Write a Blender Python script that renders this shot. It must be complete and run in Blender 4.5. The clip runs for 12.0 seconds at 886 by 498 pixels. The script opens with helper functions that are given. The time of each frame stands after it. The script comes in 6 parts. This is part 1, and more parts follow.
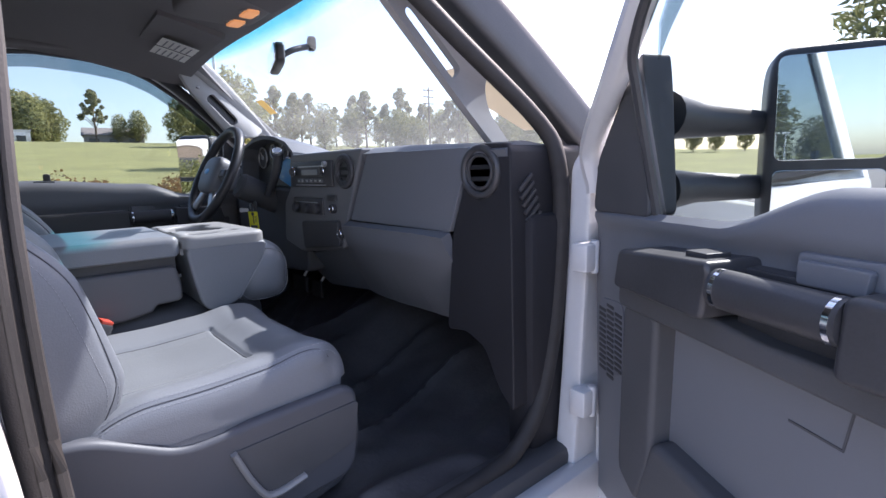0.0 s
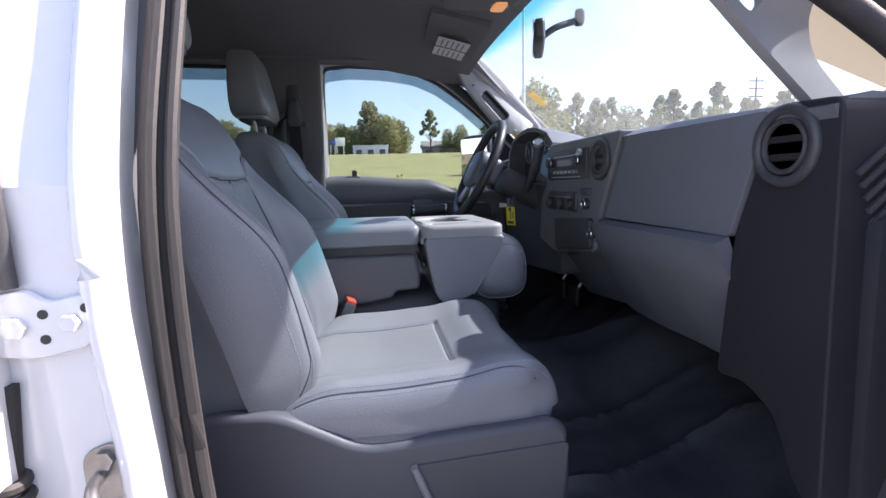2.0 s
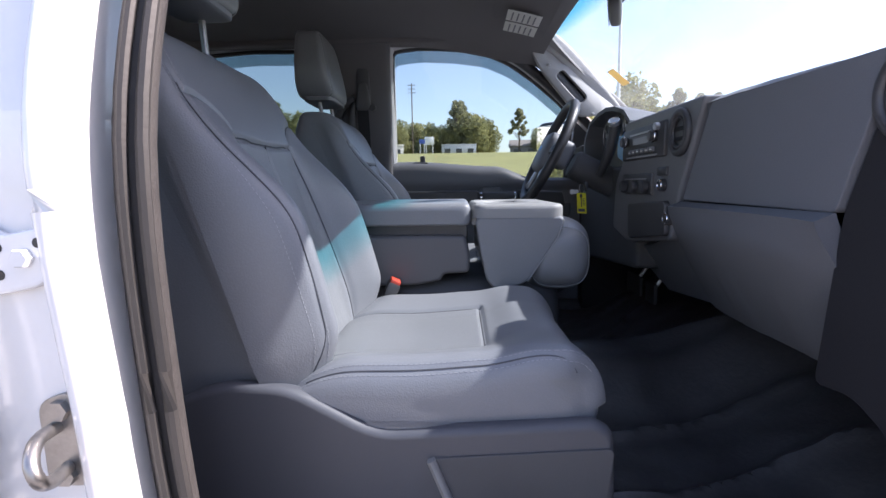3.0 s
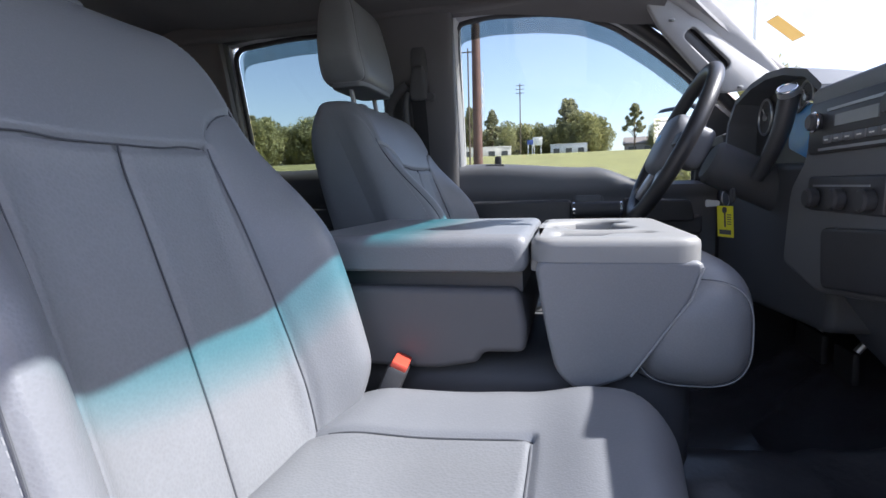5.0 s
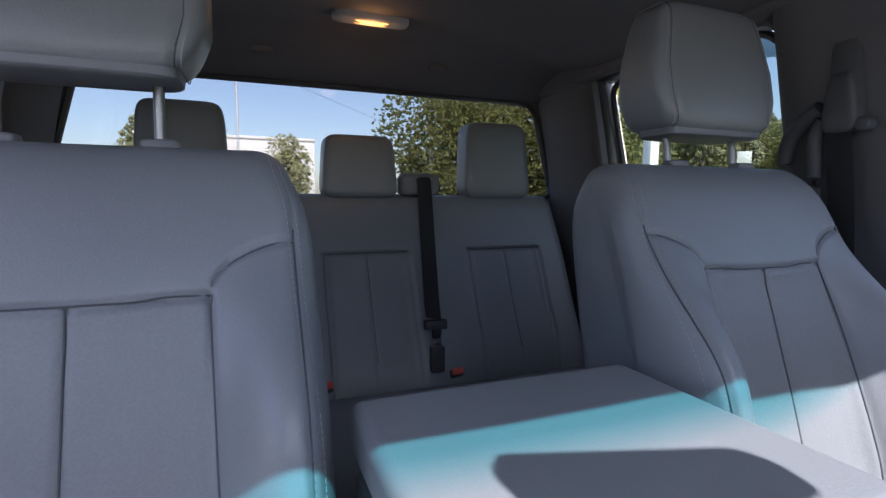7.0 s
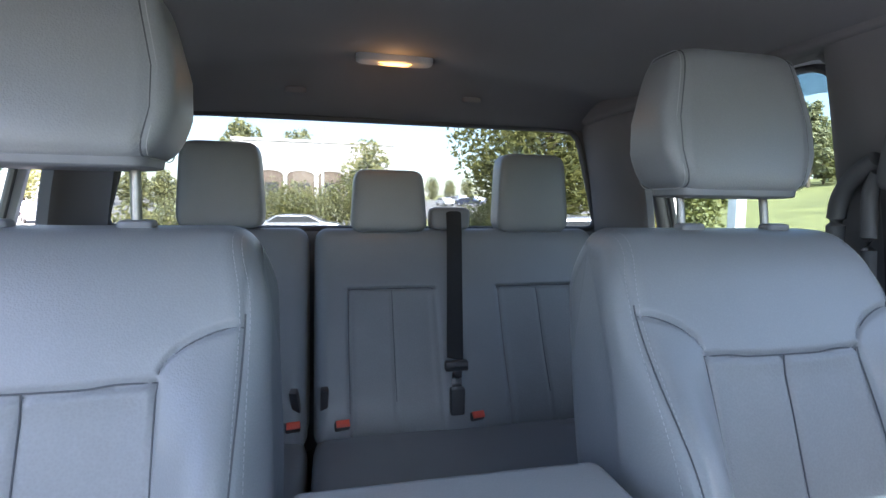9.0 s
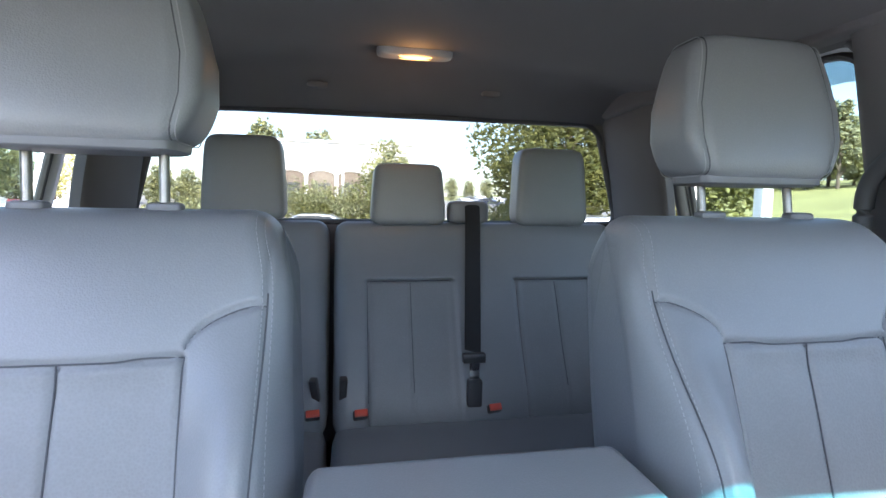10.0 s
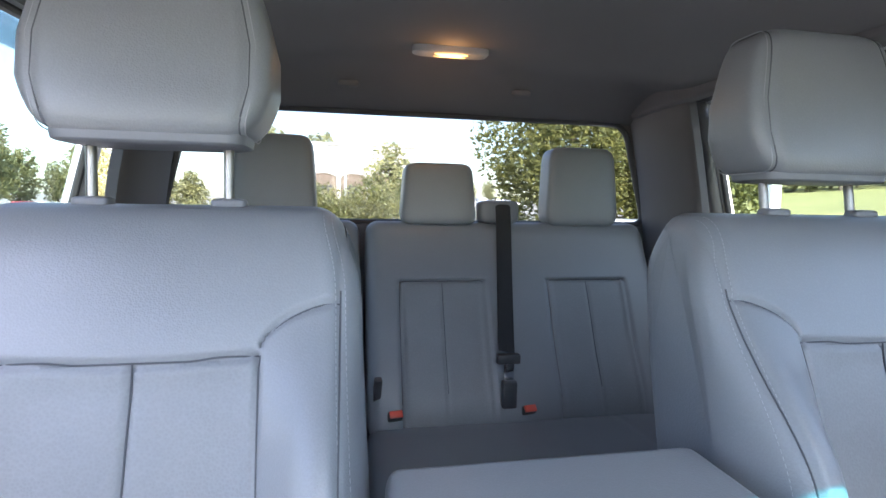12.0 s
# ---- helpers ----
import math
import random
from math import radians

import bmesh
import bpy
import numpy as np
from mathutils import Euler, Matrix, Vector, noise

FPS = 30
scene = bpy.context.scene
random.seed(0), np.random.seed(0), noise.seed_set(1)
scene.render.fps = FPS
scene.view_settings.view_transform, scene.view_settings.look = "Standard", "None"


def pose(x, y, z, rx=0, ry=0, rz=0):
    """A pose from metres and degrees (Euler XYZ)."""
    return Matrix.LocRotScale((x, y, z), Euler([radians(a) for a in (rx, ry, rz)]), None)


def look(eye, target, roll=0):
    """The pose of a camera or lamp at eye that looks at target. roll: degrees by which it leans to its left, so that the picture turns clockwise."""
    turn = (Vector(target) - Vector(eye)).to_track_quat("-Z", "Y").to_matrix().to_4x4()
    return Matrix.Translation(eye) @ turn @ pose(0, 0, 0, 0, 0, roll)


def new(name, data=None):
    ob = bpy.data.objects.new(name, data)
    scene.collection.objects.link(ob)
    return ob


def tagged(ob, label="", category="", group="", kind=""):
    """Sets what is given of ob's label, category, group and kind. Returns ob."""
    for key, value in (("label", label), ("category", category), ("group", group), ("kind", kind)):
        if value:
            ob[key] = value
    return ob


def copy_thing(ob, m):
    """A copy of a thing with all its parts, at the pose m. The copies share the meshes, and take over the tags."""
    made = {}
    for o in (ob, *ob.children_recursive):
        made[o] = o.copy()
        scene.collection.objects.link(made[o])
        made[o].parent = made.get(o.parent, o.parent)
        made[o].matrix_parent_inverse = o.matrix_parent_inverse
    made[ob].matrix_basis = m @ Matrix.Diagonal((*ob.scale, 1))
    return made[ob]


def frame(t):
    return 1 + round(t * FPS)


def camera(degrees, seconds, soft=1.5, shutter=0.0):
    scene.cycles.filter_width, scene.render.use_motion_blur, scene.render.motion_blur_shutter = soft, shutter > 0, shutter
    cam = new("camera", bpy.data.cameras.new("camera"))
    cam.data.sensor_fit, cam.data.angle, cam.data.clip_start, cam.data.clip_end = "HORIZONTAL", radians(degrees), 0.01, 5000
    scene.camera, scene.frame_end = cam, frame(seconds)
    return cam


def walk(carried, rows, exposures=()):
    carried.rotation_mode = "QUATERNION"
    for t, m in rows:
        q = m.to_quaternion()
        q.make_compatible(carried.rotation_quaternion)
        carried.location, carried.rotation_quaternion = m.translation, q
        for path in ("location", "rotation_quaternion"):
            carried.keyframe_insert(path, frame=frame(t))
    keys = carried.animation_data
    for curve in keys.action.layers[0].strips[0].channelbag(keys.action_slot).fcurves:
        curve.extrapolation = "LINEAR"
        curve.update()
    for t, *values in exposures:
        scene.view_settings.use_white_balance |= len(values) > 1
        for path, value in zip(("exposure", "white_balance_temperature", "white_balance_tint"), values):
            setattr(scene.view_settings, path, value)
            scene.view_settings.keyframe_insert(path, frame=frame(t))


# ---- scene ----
cam = camera(83, 12.0)
PATH = [
    (0, (1.555, 0.026, 1.457), (0.056, 1.313, 1.147), -1.6),
    (0.5, (1.492, 0.045, 1.452), (-0.024, 1.312, 1.142), -1.8),
    (1, (1.471, 0.130, 1.448), (-0.174, 1.225, 1.146), -2.0),
    (1.5, (1.444, 0.178, 1.436), (-0.428, 0.824, 1.158), -1.8),
    (2, (1.426, 0.220, 1.413), (-0.538, 0.492, 1.155), -1.6),
    (2.5, (1.399, 0.247, 1.394), (-0.584, 0.276, 1.134), -2.0),
    (2.7, (1.385, 0.272, 1.369), (-0.599, 0.258, 1.112), -1.4),
    (4.5, (1.011, 0.367, 1.341), (-0.946, 0.037, 1.093), -1.9),
    (5, (0.858, 0.386, 1.378), (-1.068, -0.099, 1.140), -1.7),
    (5.5, (0.619, 0.498, 1.452), (-1.228, -0.232, 1.216), -1.7),
    (6, (0.424, 0.549, 1.456), (-1.304, -0.433, 1.233), -1.4),
    (6.5, (0.339, 0.517, 1.489), (-0.986, -0.968, 1.285), -0.5),
    (7, (0.292, 0.531, 1.533), (-0.434, -1.323, 1.340), 0.3),
    (8.8, (0.147, 0.542, 1.637), (-0.301, -1.398, 1.449), 0.8),
    (9, (0.145, 0.542, 1.632), (-0.292, -1.401, 1.446), 0.8),
    (9.5, (0.146, 0.552, 1.615), (-0.242, -1.401, 1.432), 0.8),
    (10, (0.146, 0.552, 1.611), (-0.218, -1.406, 1.426), 1.0),
    (10.5, (0.146, 0.552, 1.610), (-0.205, -1.408, 1.425), 1.0),
    (11, (0.145, 0.551, 1.607), (-0.194, -1.412, 1.429), 1.0),
    (11.5, (0.134, 0.542, 1.614), (-0.187, -1.424, 1.435), 1.0),
    (12, (0.230, 0.524, 1.602), (-0.128, -1.436, 1.425), 1.0),
]
EXPO = [(0.0, 2.0, 6600, 26), (1.5, 2.1, 6650, 26), (2.5, 2.02, 6700, 26), (4.5, 2.15, 6800, 24), (5.5, 2.32, 6900, 26), (6.0, 2.35, 6900, 26), (6.5, 2.22, 6800, 27), (7.2, 2.42, 6650, 26), (9.0, 3.48, 6550, 19), (10.5, 3.74, 6800, 19), (12.0, 3.8, 6850, 21)]
walk(cam, [(t, look(eye, target, roll)) for t, eye, target, roll in PATH], EXPO)

# ---- world and sun ----
SUN = Vector((-0.043, 0.953, 1.0)).normalized()
world = bpy.data.worlds.new("sky")
scene.world = world
world.use_nodes = True
wn = world.node_tree.nodes
sky = wn.new("ShaderNodeTexSky")
sky.sky_type = "NISHITA"
sky.sun_disc = False
sky.sun_elevation = math.asin(SUN.z)
sky.sun_rotation = math.atan2(SUN.x, SUN.y)
sky.air_density, sky.dust_density, sky.ozone_density = 1.0, 1.4, 1.0
world.node_tree.links.new(sky.outputs[0], wn["Background"].inputs[0])
wn["Background"].inputs[1].default_value = 0.13
sun = new("sun", bpy.data.lights.new("sun", "SUN"))
sun.data.energy, sun.data.angle, sun.data.color = 4.5, radians(0.55), (1.0, 0.95, 0.87)
sun.matrix_world = look((0, 0, 40), Vector((0, 0, 40)) - SUN)


# ---- materials ----
def material(name, color, rough=0.6, metal=0.0, vary=0.12, scale=8.0, fine=120.0, bump=0.05, dist=0.002,
             coat=0.0, spec=0.5, cell=False, random_tone=0.0, ribs=0.0):
    """A principled surface: two scales of noise in colour and roughness, fine relief."""
    m = bpy.data.materials.new(name)
    m.use_nodes = True
    nt = m.node_tree
    n, ln = nt.nodes, nt.links
    b = n["Principled BSDF"]
    b.inputs["Metallic"].default_value = metal
    b.inputs["Coat Weight"].default_value = coat
    b.inputs["Specular IOR Level"].default_value = spec
    co = n.new("ShaderNodeTexCoord")
    big = n.new("ShaderNodeTexNoise")
    big.inputs["Scale"].default_value = scale
    big.inputs["Detail"].default_value = 4.0
    ln.new(co.outputs["Object"], big.inputs["Vector"])
    if cell:
        small = n.new("ShaderNodeTexVoronoi")
        small.inputs["Scale"].default_value = fine
        relief = small.outputs["Distance"]
    else:
        small = n.new("ShaderNodeTexNoise")
        small.inputs["Scale"].default_value = fine
        small.inputs["Detail"].default_value = 3.0
        relief = small.outputs[0]
    ln.new(co.outputs["Object"], small.inputs["Vector"])
    if ribs:
        wave = n.new("ShaderNodeTexWave")
        wave.bands_direction = "X"
        wave.inputs["Scale"].default_value = 0.314 / ribs
        wave.inputs["Distortion"].default_value = 0.6
        wave.inputs["Detail"].default_value = 2.0
        wave.inputs["Detail Scale"].default_value = 3.0
        ln.new(co.outputs["Object"], wave.inputs["Vector"])
        relief = wave.outputs["Fac"]
    ramp = n.new("ShaderNodeValToRGB")
    c = Vector(color)
    lo, hi = c * (1 - vary), c * (1 + vary)
    ramp.color_ramp.elements[0].position, ramp.color_ramp.elements[1].position = 0.3, 0.7
    ramp.color_ramp.elements[0].color = (*lo, 1)
    ramp.color_ramp.elements[1].color = (*[min(v, 0.95) for v in hi], 1)
    mixn = n.new("ShaderNodeMix")
    mixn.inputs["Factor"].default_value = 0.3
    ln.new(big.outputs[0], mixn.inputs["A"])
    ln.new(relief, mixn.inputs["B"])
    ln.new(mixn.outputs["Result"], ramp.inputs[0])
    out = ramp.outputs[0]
    if random_tone:
        info = n.new("ShaderNodeObjectInfo")
        hsv = n.new("ShaderNodeHueSaturation")
        mr = n.new("ShaderNodeMapRange")
        mr.inputs["To Min"].default_value, mr.inputs["To Max"].default_value = 1 - random_tone, 1 + random_tone
        ln.new(info.outputs["Random"], mr.inputs["Value"])
        ln.new(mr.outputs[0], hsv.inputs["Value"])
        ln.new(out, hsv.inputs["Color"])
        out = hsv.outputs[0]
    ln.new(out, b.inputs["Base Color"])
    rr = n.new("ShaderNodeMapRange")
    rr.inputs["To Min"].default_value, rr.inputs["To Max"].default_value = max(rough - 0.08, 0.02), min(rough + 0.08, 1)
    ln.new(big.outputs[0], rr.inputs["Value"])
    ln.new(rr.outputs[0], b.inputs["Roughness"])
    if bump:
        bp = n.new("ShaderNodeBump")
        bp.inputs["Strength"].default_value = bump
        bp.inputs["Distance"].default_value = dist
        ln.new(relief, bp.inputs["Height"])
        ln.new(bp.outputs[0], b.inputs["Normal"])
    return m


def glass(name, tint, gloss=0.06, band=None, haze=0.0):
    """A window pane: tinted see-through with a clear reflection. band: height and depth of a tinted band along the top."""
    m = bpy.data.materials.new(name)
    m.use_nodes = True
    nt = m.node_tree
    n, ln = nt.nodes, nt.links
    n.remove(n["Principled BSDF"])
    tr = n.new("ShaderNodeBsdfTransparent")
    tr.inputs[0].default_value = (*tint, 1)
    gl = n.new("ShaderNodeBsdfGlossy")
    gl.inputs["Roughness"].default_value = 0.02
    fr = n.new("ShaderNodeLayerWeight")
    fr.inputs[0].default_value = 0.5
    po = n.new("ShaderNodeMath")
    po.operation = "POWER"
    po.inputs[1].default_value = 5.0
    ln.new(fr.outputs["Facing"], po.inputs[0])
    mul = n.new("ShaderNodeMath")
    mul.operation = "MULTIPLY_ADD"
    mul.inputs[1].default_value, mul.inputs[2].default_value = 0.6, gloss * 0.4
    ln.new(po.outputs[0], mul.inputs[0])
    mx = n.new("ShaderNodeMixShader")
    ln.new(mul.outputs[0], mx.inputs[0])
    ln.new(tr.outputs[0], mx.inputs[1])
    ln.new(gl.outputs[0], mx.inputs[2])
    last = mx
    if haze:
        # an uneven whitish film: glare haze put into the glass itself
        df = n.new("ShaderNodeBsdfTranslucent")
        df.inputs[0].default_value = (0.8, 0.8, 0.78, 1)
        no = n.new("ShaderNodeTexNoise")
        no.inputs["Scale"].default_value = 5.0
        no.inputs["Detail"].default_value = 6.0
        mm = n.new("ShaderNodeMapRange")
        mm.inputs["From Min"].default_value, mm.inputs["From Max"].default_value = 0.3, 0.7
        mm.inputs["To Min"].default_value, mm.inputs["To Max"].default_value = haze * 0.6, haze * 1.4
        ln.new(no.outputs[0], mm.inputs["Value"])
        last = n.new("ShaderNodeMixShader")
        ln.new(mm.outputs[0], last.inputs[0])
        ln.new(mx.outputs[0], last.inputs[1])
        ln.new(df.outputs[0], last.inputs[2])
    ln.new(last.outputs[0], n["Material Output"].inputs[0])
    if band:
        co = n.new("ShaderNodeTexCoord")
        sp = n.new("ShaderNodeSeparateXYZ")
        mr = n.new("ShaderNodeMapRange")
        mr.inputs["From Min"].default_value, mr.inputs["From Max"].default_value = band[0] - band[1], band[0] + band[1] * 0.2
        mc = n.new("ShaderNodeMix")
        mc.data_type = "RGBA"
        mc.inputs["A"].default_value = (*tint, 1)
        mc.inputs["B"].default_value = (*band[2], 1)
        ln.new(co.outputs["Object"], sp.inputs[0])
        ln.new(sp.outputs["Z"], mr.inputs["Value"])
        ln.new(mr.outputs[0], mc.inputs["Factor"])
        ln.new(mc.outputs["Result"], tr.inputs[0])
    return m


def leaf_material(name, color, vary=0.35):
    """Leaves: matt, letting part of the light through, each one its own shade."""
    m = bpy.data.materials.new(name)
    m.use_nodes = True
    n, ln = m.node_tree.nodes, m.node_tree.links
    b = n["Principled BSDF"]
    b.inputs["Roughness"].default_value = 0.6
    geo = n.new("ShaderNodeNewGeometry")
    ramp = n.new("ShaderNodeValToRGB")
    c = Vector(color)
    ramp.color_ramp.elements[0].color = (*(c * (1 - vary)), 1)
    ramp.color_ramp.elements[1].color = (*(c * (1 + vary)), 1)
    e = ramp.color_ramp.elements.new(0.75)
    e.color = (c.x * 1.35, c.y * 1.15, c.z * 0.85, 1)
    ln.new(geo.outputs["Random Per Island"], ramp.inputs[0])
    ln.new(ramp.outputs[0], b.inputs["Base Color"])
    tr = n.new("ShaderNodeBsdfTranslucent")
    ln.new(ramp.outputs[0], tr.inputs[0])
    mx = n.new("ShaderNodeMixShader")
    mx.inputs[0].default_value = 0.45
    ln.new(b.outputs[0], mx.inputs[1])
    ln.new(tr.outputs[0], mx.inputs[2])
    ln.new(mx.outputs[0], n["Material Output"].inputs[0])
    return m


def glow(name, color, strength):
    m = bpy.data.materials.new(name)
    m.use_nodes = True
    b = m.node_tree.nodes["Principled BSDF"]
    b.inputs["Base Color"].default_value = (*color, 1)
    b.inputs["Emission Color"].default_value = (*color, 1)
    b.inputs["Emission Strength"].default_value = strength
    return m


LEATHER = material("grey_vinyl", (0.203, 0.212, 0.228), 0.40, vary=0.06, scale=5, fine=420, bump=0.2, dist=0.0009, cell=True)
INSERT = material("perforated_vinyl", (0.194, 0.202, 0.214), 0.48, vary=0.08, scale=6, fine=300, bump=0.3, dist=0.0009, cell=True)
THREAD = material("grey_thread", (0.30, 0.31, 0.32), 0.7, vary=0.1, fine=600)
GREYTRIM = material("grey_plastic", (0.165, 0.172, 0.19), 0.48, vary=0.05, scale=5, fine=500, bump=0.15, dist=0.0008)
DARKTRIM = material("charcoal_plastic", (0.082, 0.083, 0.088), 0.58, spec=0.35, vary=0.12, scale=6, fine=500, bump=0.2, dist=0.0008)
BLACK = material("black_plastic", (0.052, 0.052, 0.056), 0.42, vary=0.2, fine=300, bump=0.08)
RUBBER = material("black_rubber", (0.022, 0.021, 0.021), 0.62, vary=0.2, scale=20, fine=250, bump=0.2)
SEAL = material("weatherstrip_rubber", (0.030, 0.028, 0.028), 0.7, vary=0.25, scale=30, fine=400, bump=0.3)
HEADLINE = material("headliner_cloth", (0.15, 0.143, 0.146), 0.95, vary=0.08, scale=4, fine=700, bump=0.3, dist=0.001)
PILLAR = material("light_grey_pillar_trim", (0.33, 0.325, 0.325), 0.6, vary=0.05, scale=5, fine=500, bump=0.12, dist=0.0008)
WHITE = material("white_body_paint", (0.62, 0.63, 0.64), 0.25, vary=0.04, scale=3, fine=60, bump=0.01, coat=0.7)
MAT_FLOOR = material("black_vinyl_floor", (0.066, 0.064, 0.067), 0.32, vary=0.3, scale=7, fine=90, bump=0.25, dist=0.003)
CHROME = material("chrome", (0.75, 0.76, 0.78), 0.14, 1.0, vary=0.03, fine=60, bump=0.0)
STEEL = material("dull_steel", (0.32, 0.31, 0.30), 0.4, 1.0, vary=0.2, scale=30, fine=200, bump=0.1)
SILVER = material("silver_paint", (0.42, 0.43, 0.45), 0.35, 0.6, vary=0.05, fine=200)
RED = material("red_plastic", (0.68, 0.085, 0.05), 0.4, vary=0.1, fine=200)
WEBBING = material("black_webbing", (0.02, 0.02, 0.022), 0.85, vary=0.2, scale=60, fine=900, bump=0.5)
MIRROR = material("mirror_glass", (0.9, 0.92, 0.93), -0.07, 1.0, vary=0.0, bump=0.0)
YELLOW = material("yellow_tag", (0.80, 0.72, 0.02), 0.5, vary=0.06, fine=200)
PAPER = material("white_paper", (0.72, 0.71, 0.68), 0.7, vary=0.06, fine=200)
BLUE = material("blue_gauge_film", (0.03, 0.30, 0.66), 0.3, vary=0.1, fine=100)
SIDEGLASS = glass("side_glass", (0.60, 0.65, 0.66))
REARGLASS = glass("rear_glass", (0.43, 0.46, 0.47))
REARSIDE = glass("rear_side_glass", (0.44, 0.50, 0.50))
GREYTRAY = material("light_grey_plastic", (0.26, 0.262, 0.262), 0.5, vary=0.05, scale=5, fine=500, bump=0.15, dist=0.0008)
DASHPAD = material("dash_pad_vinyl", (0.12, 0.128, 0.143), 0.6, vary=0.08, scale=5, fine=450, bump=0.3, dist=0.001, cell=True)
STACK = material("stack_plastic", (0.145, 0.148, 0.158), 0.42, vary=0.1, scale=6, fine=400, bump=0.1)
SCREENMAT = material("grey_display", (0.28, 0.30, 0.31), 0.25, vary=0.08)
WHEELSKIN = material("wheel_leather", (0.035, 0.035, 0.038), 0.4, vary=0.15, scale=10, fine=500, bump=0.2, dist=0.001, cell=True)
YELLOWPAPER = leaf_material("yellow_paper", (0.68, 0.60, 0.38), 0.03)
PALEPAPER = leaf_material("pale_paper", (0.72, 0.66, 0.58), 0.03)
LAMP = glow("amber_lamp", (1.0, 0.47, 0.12), 0.55)
DIMLAMP = glow("dim_amber_lamp", (0.75, 0.33, 0.13), 0.16)
DASHGREY = material("blue_grey_dash_vinyl", (0.145, 0.153, 0.172), 0.55, vary=0.06, scale=5, fine=450, bump=0.2, dist=0.0009, cell=True)
SEAM = material("dark_seam_thread", (0.075, 0.08, 0.09), 0.8, vary=0.1, fine=600)
SHIELD = material("slate_plastic", (0.085, 0.088, 0.10), 0.5, vary=0.08, scale=5, fine=500, bump=0.15, dist=0.0008)
# grey trim plastic again, with shade put into its colour
SHADEDGREY = material("shaded_grey_plastic", (0.12, 0.117, 0.122), 0.55, vary=0.06, scale=5, fine=400, bump=0.15, dist=0.0008)
ENDBLACK = material("soft_black_plastic", (0.024, 0.024, 0.028), 0.6, spec=0.25, vary=0.12, scale=6, fine=450, bump=0.2, dist=0.0008)
SMOKED = glass("smoked_acrylic", (0.50, 0.56, 0.57))
# the last number mixes a pale glare haze into the windshield
SCREEN = glass("windshield_glass", (0.68, 0.74, 0.77), band=(1.925, 0.026, (0.20, 0.56, 0.62)), haze=0.03)


# ---- building helpers ----
def mesh_object(name, bm, mats, parent=None, label="", smooth=40):
    me = bpy.data.meshes.new(name)
    bmesh.ops.recalc_face_normals(bm, faces=bm.faces[:])
    bm.to_mesh(me)
    bm.free()
    for m in mats if isinstance(mats, (list, tuple)) else [mats]:
        me.materials.append(m)
    if smooth:
        me.shade_smooth()
        me.set_sharp_from_angle(angle=radians(smooth))
    ob = new(name, me)
    if smooth and any(len(p.vertices) > 4 for p in me.polygons) and len(me.polygons) < 3000:
        wn_mod = ob.modifiers.new("weighted_normals", "WEIGHTED_NORMAL")
        wn_mod.keep_sharp = True
        wn_mod.weight = 80
    if parent:
        ob.parent = parent
    return tagged(ob, label)


def part(name, bm, mats, parent, label="", smooth=40):
    return mesh_object(name, bm, mats, parent, label, smooth)


def thing(name, label, category, group="", kind="", at=None):
    ob = new(name)
    ob.empty_display_size = 0.1
    if at is not None:
        ob.matrix_world = at
    return tagged(ob, label, category, group, kind)


def box(lo, hi, bevel=0.0, segs=2, bm=None, m=None):
    bm2 = bmesh.new()
    bmesh.ops.create_cube(bm2, size=1)
    lo, hi = Vector(lo), Vector(hi)
    for v in bm2.verts:
        v.co = Vector(((hi[i] - lo[i]) * v.co[i] + (hi[i] + lo[i]) / 2) for i in range(3))
    if bevel:
        bmesh.ops.bevel(bm2, geom=bm2.edges[:], offset=bevel, segments=segs, profile=0.5, affect="EDGES")
    if m is not None:
        bm2.transform(m)
    return join(bm, bm2)


def join(bm, bm2):
    if bm is None:
        return bm2
    me = bpy.data.meshes.new("tmp")
    bm2.to_mesh(me)
    bm2.free()
    bm.from_mesh(me)
    bpy.data.meshes.remove(me)
    return bm


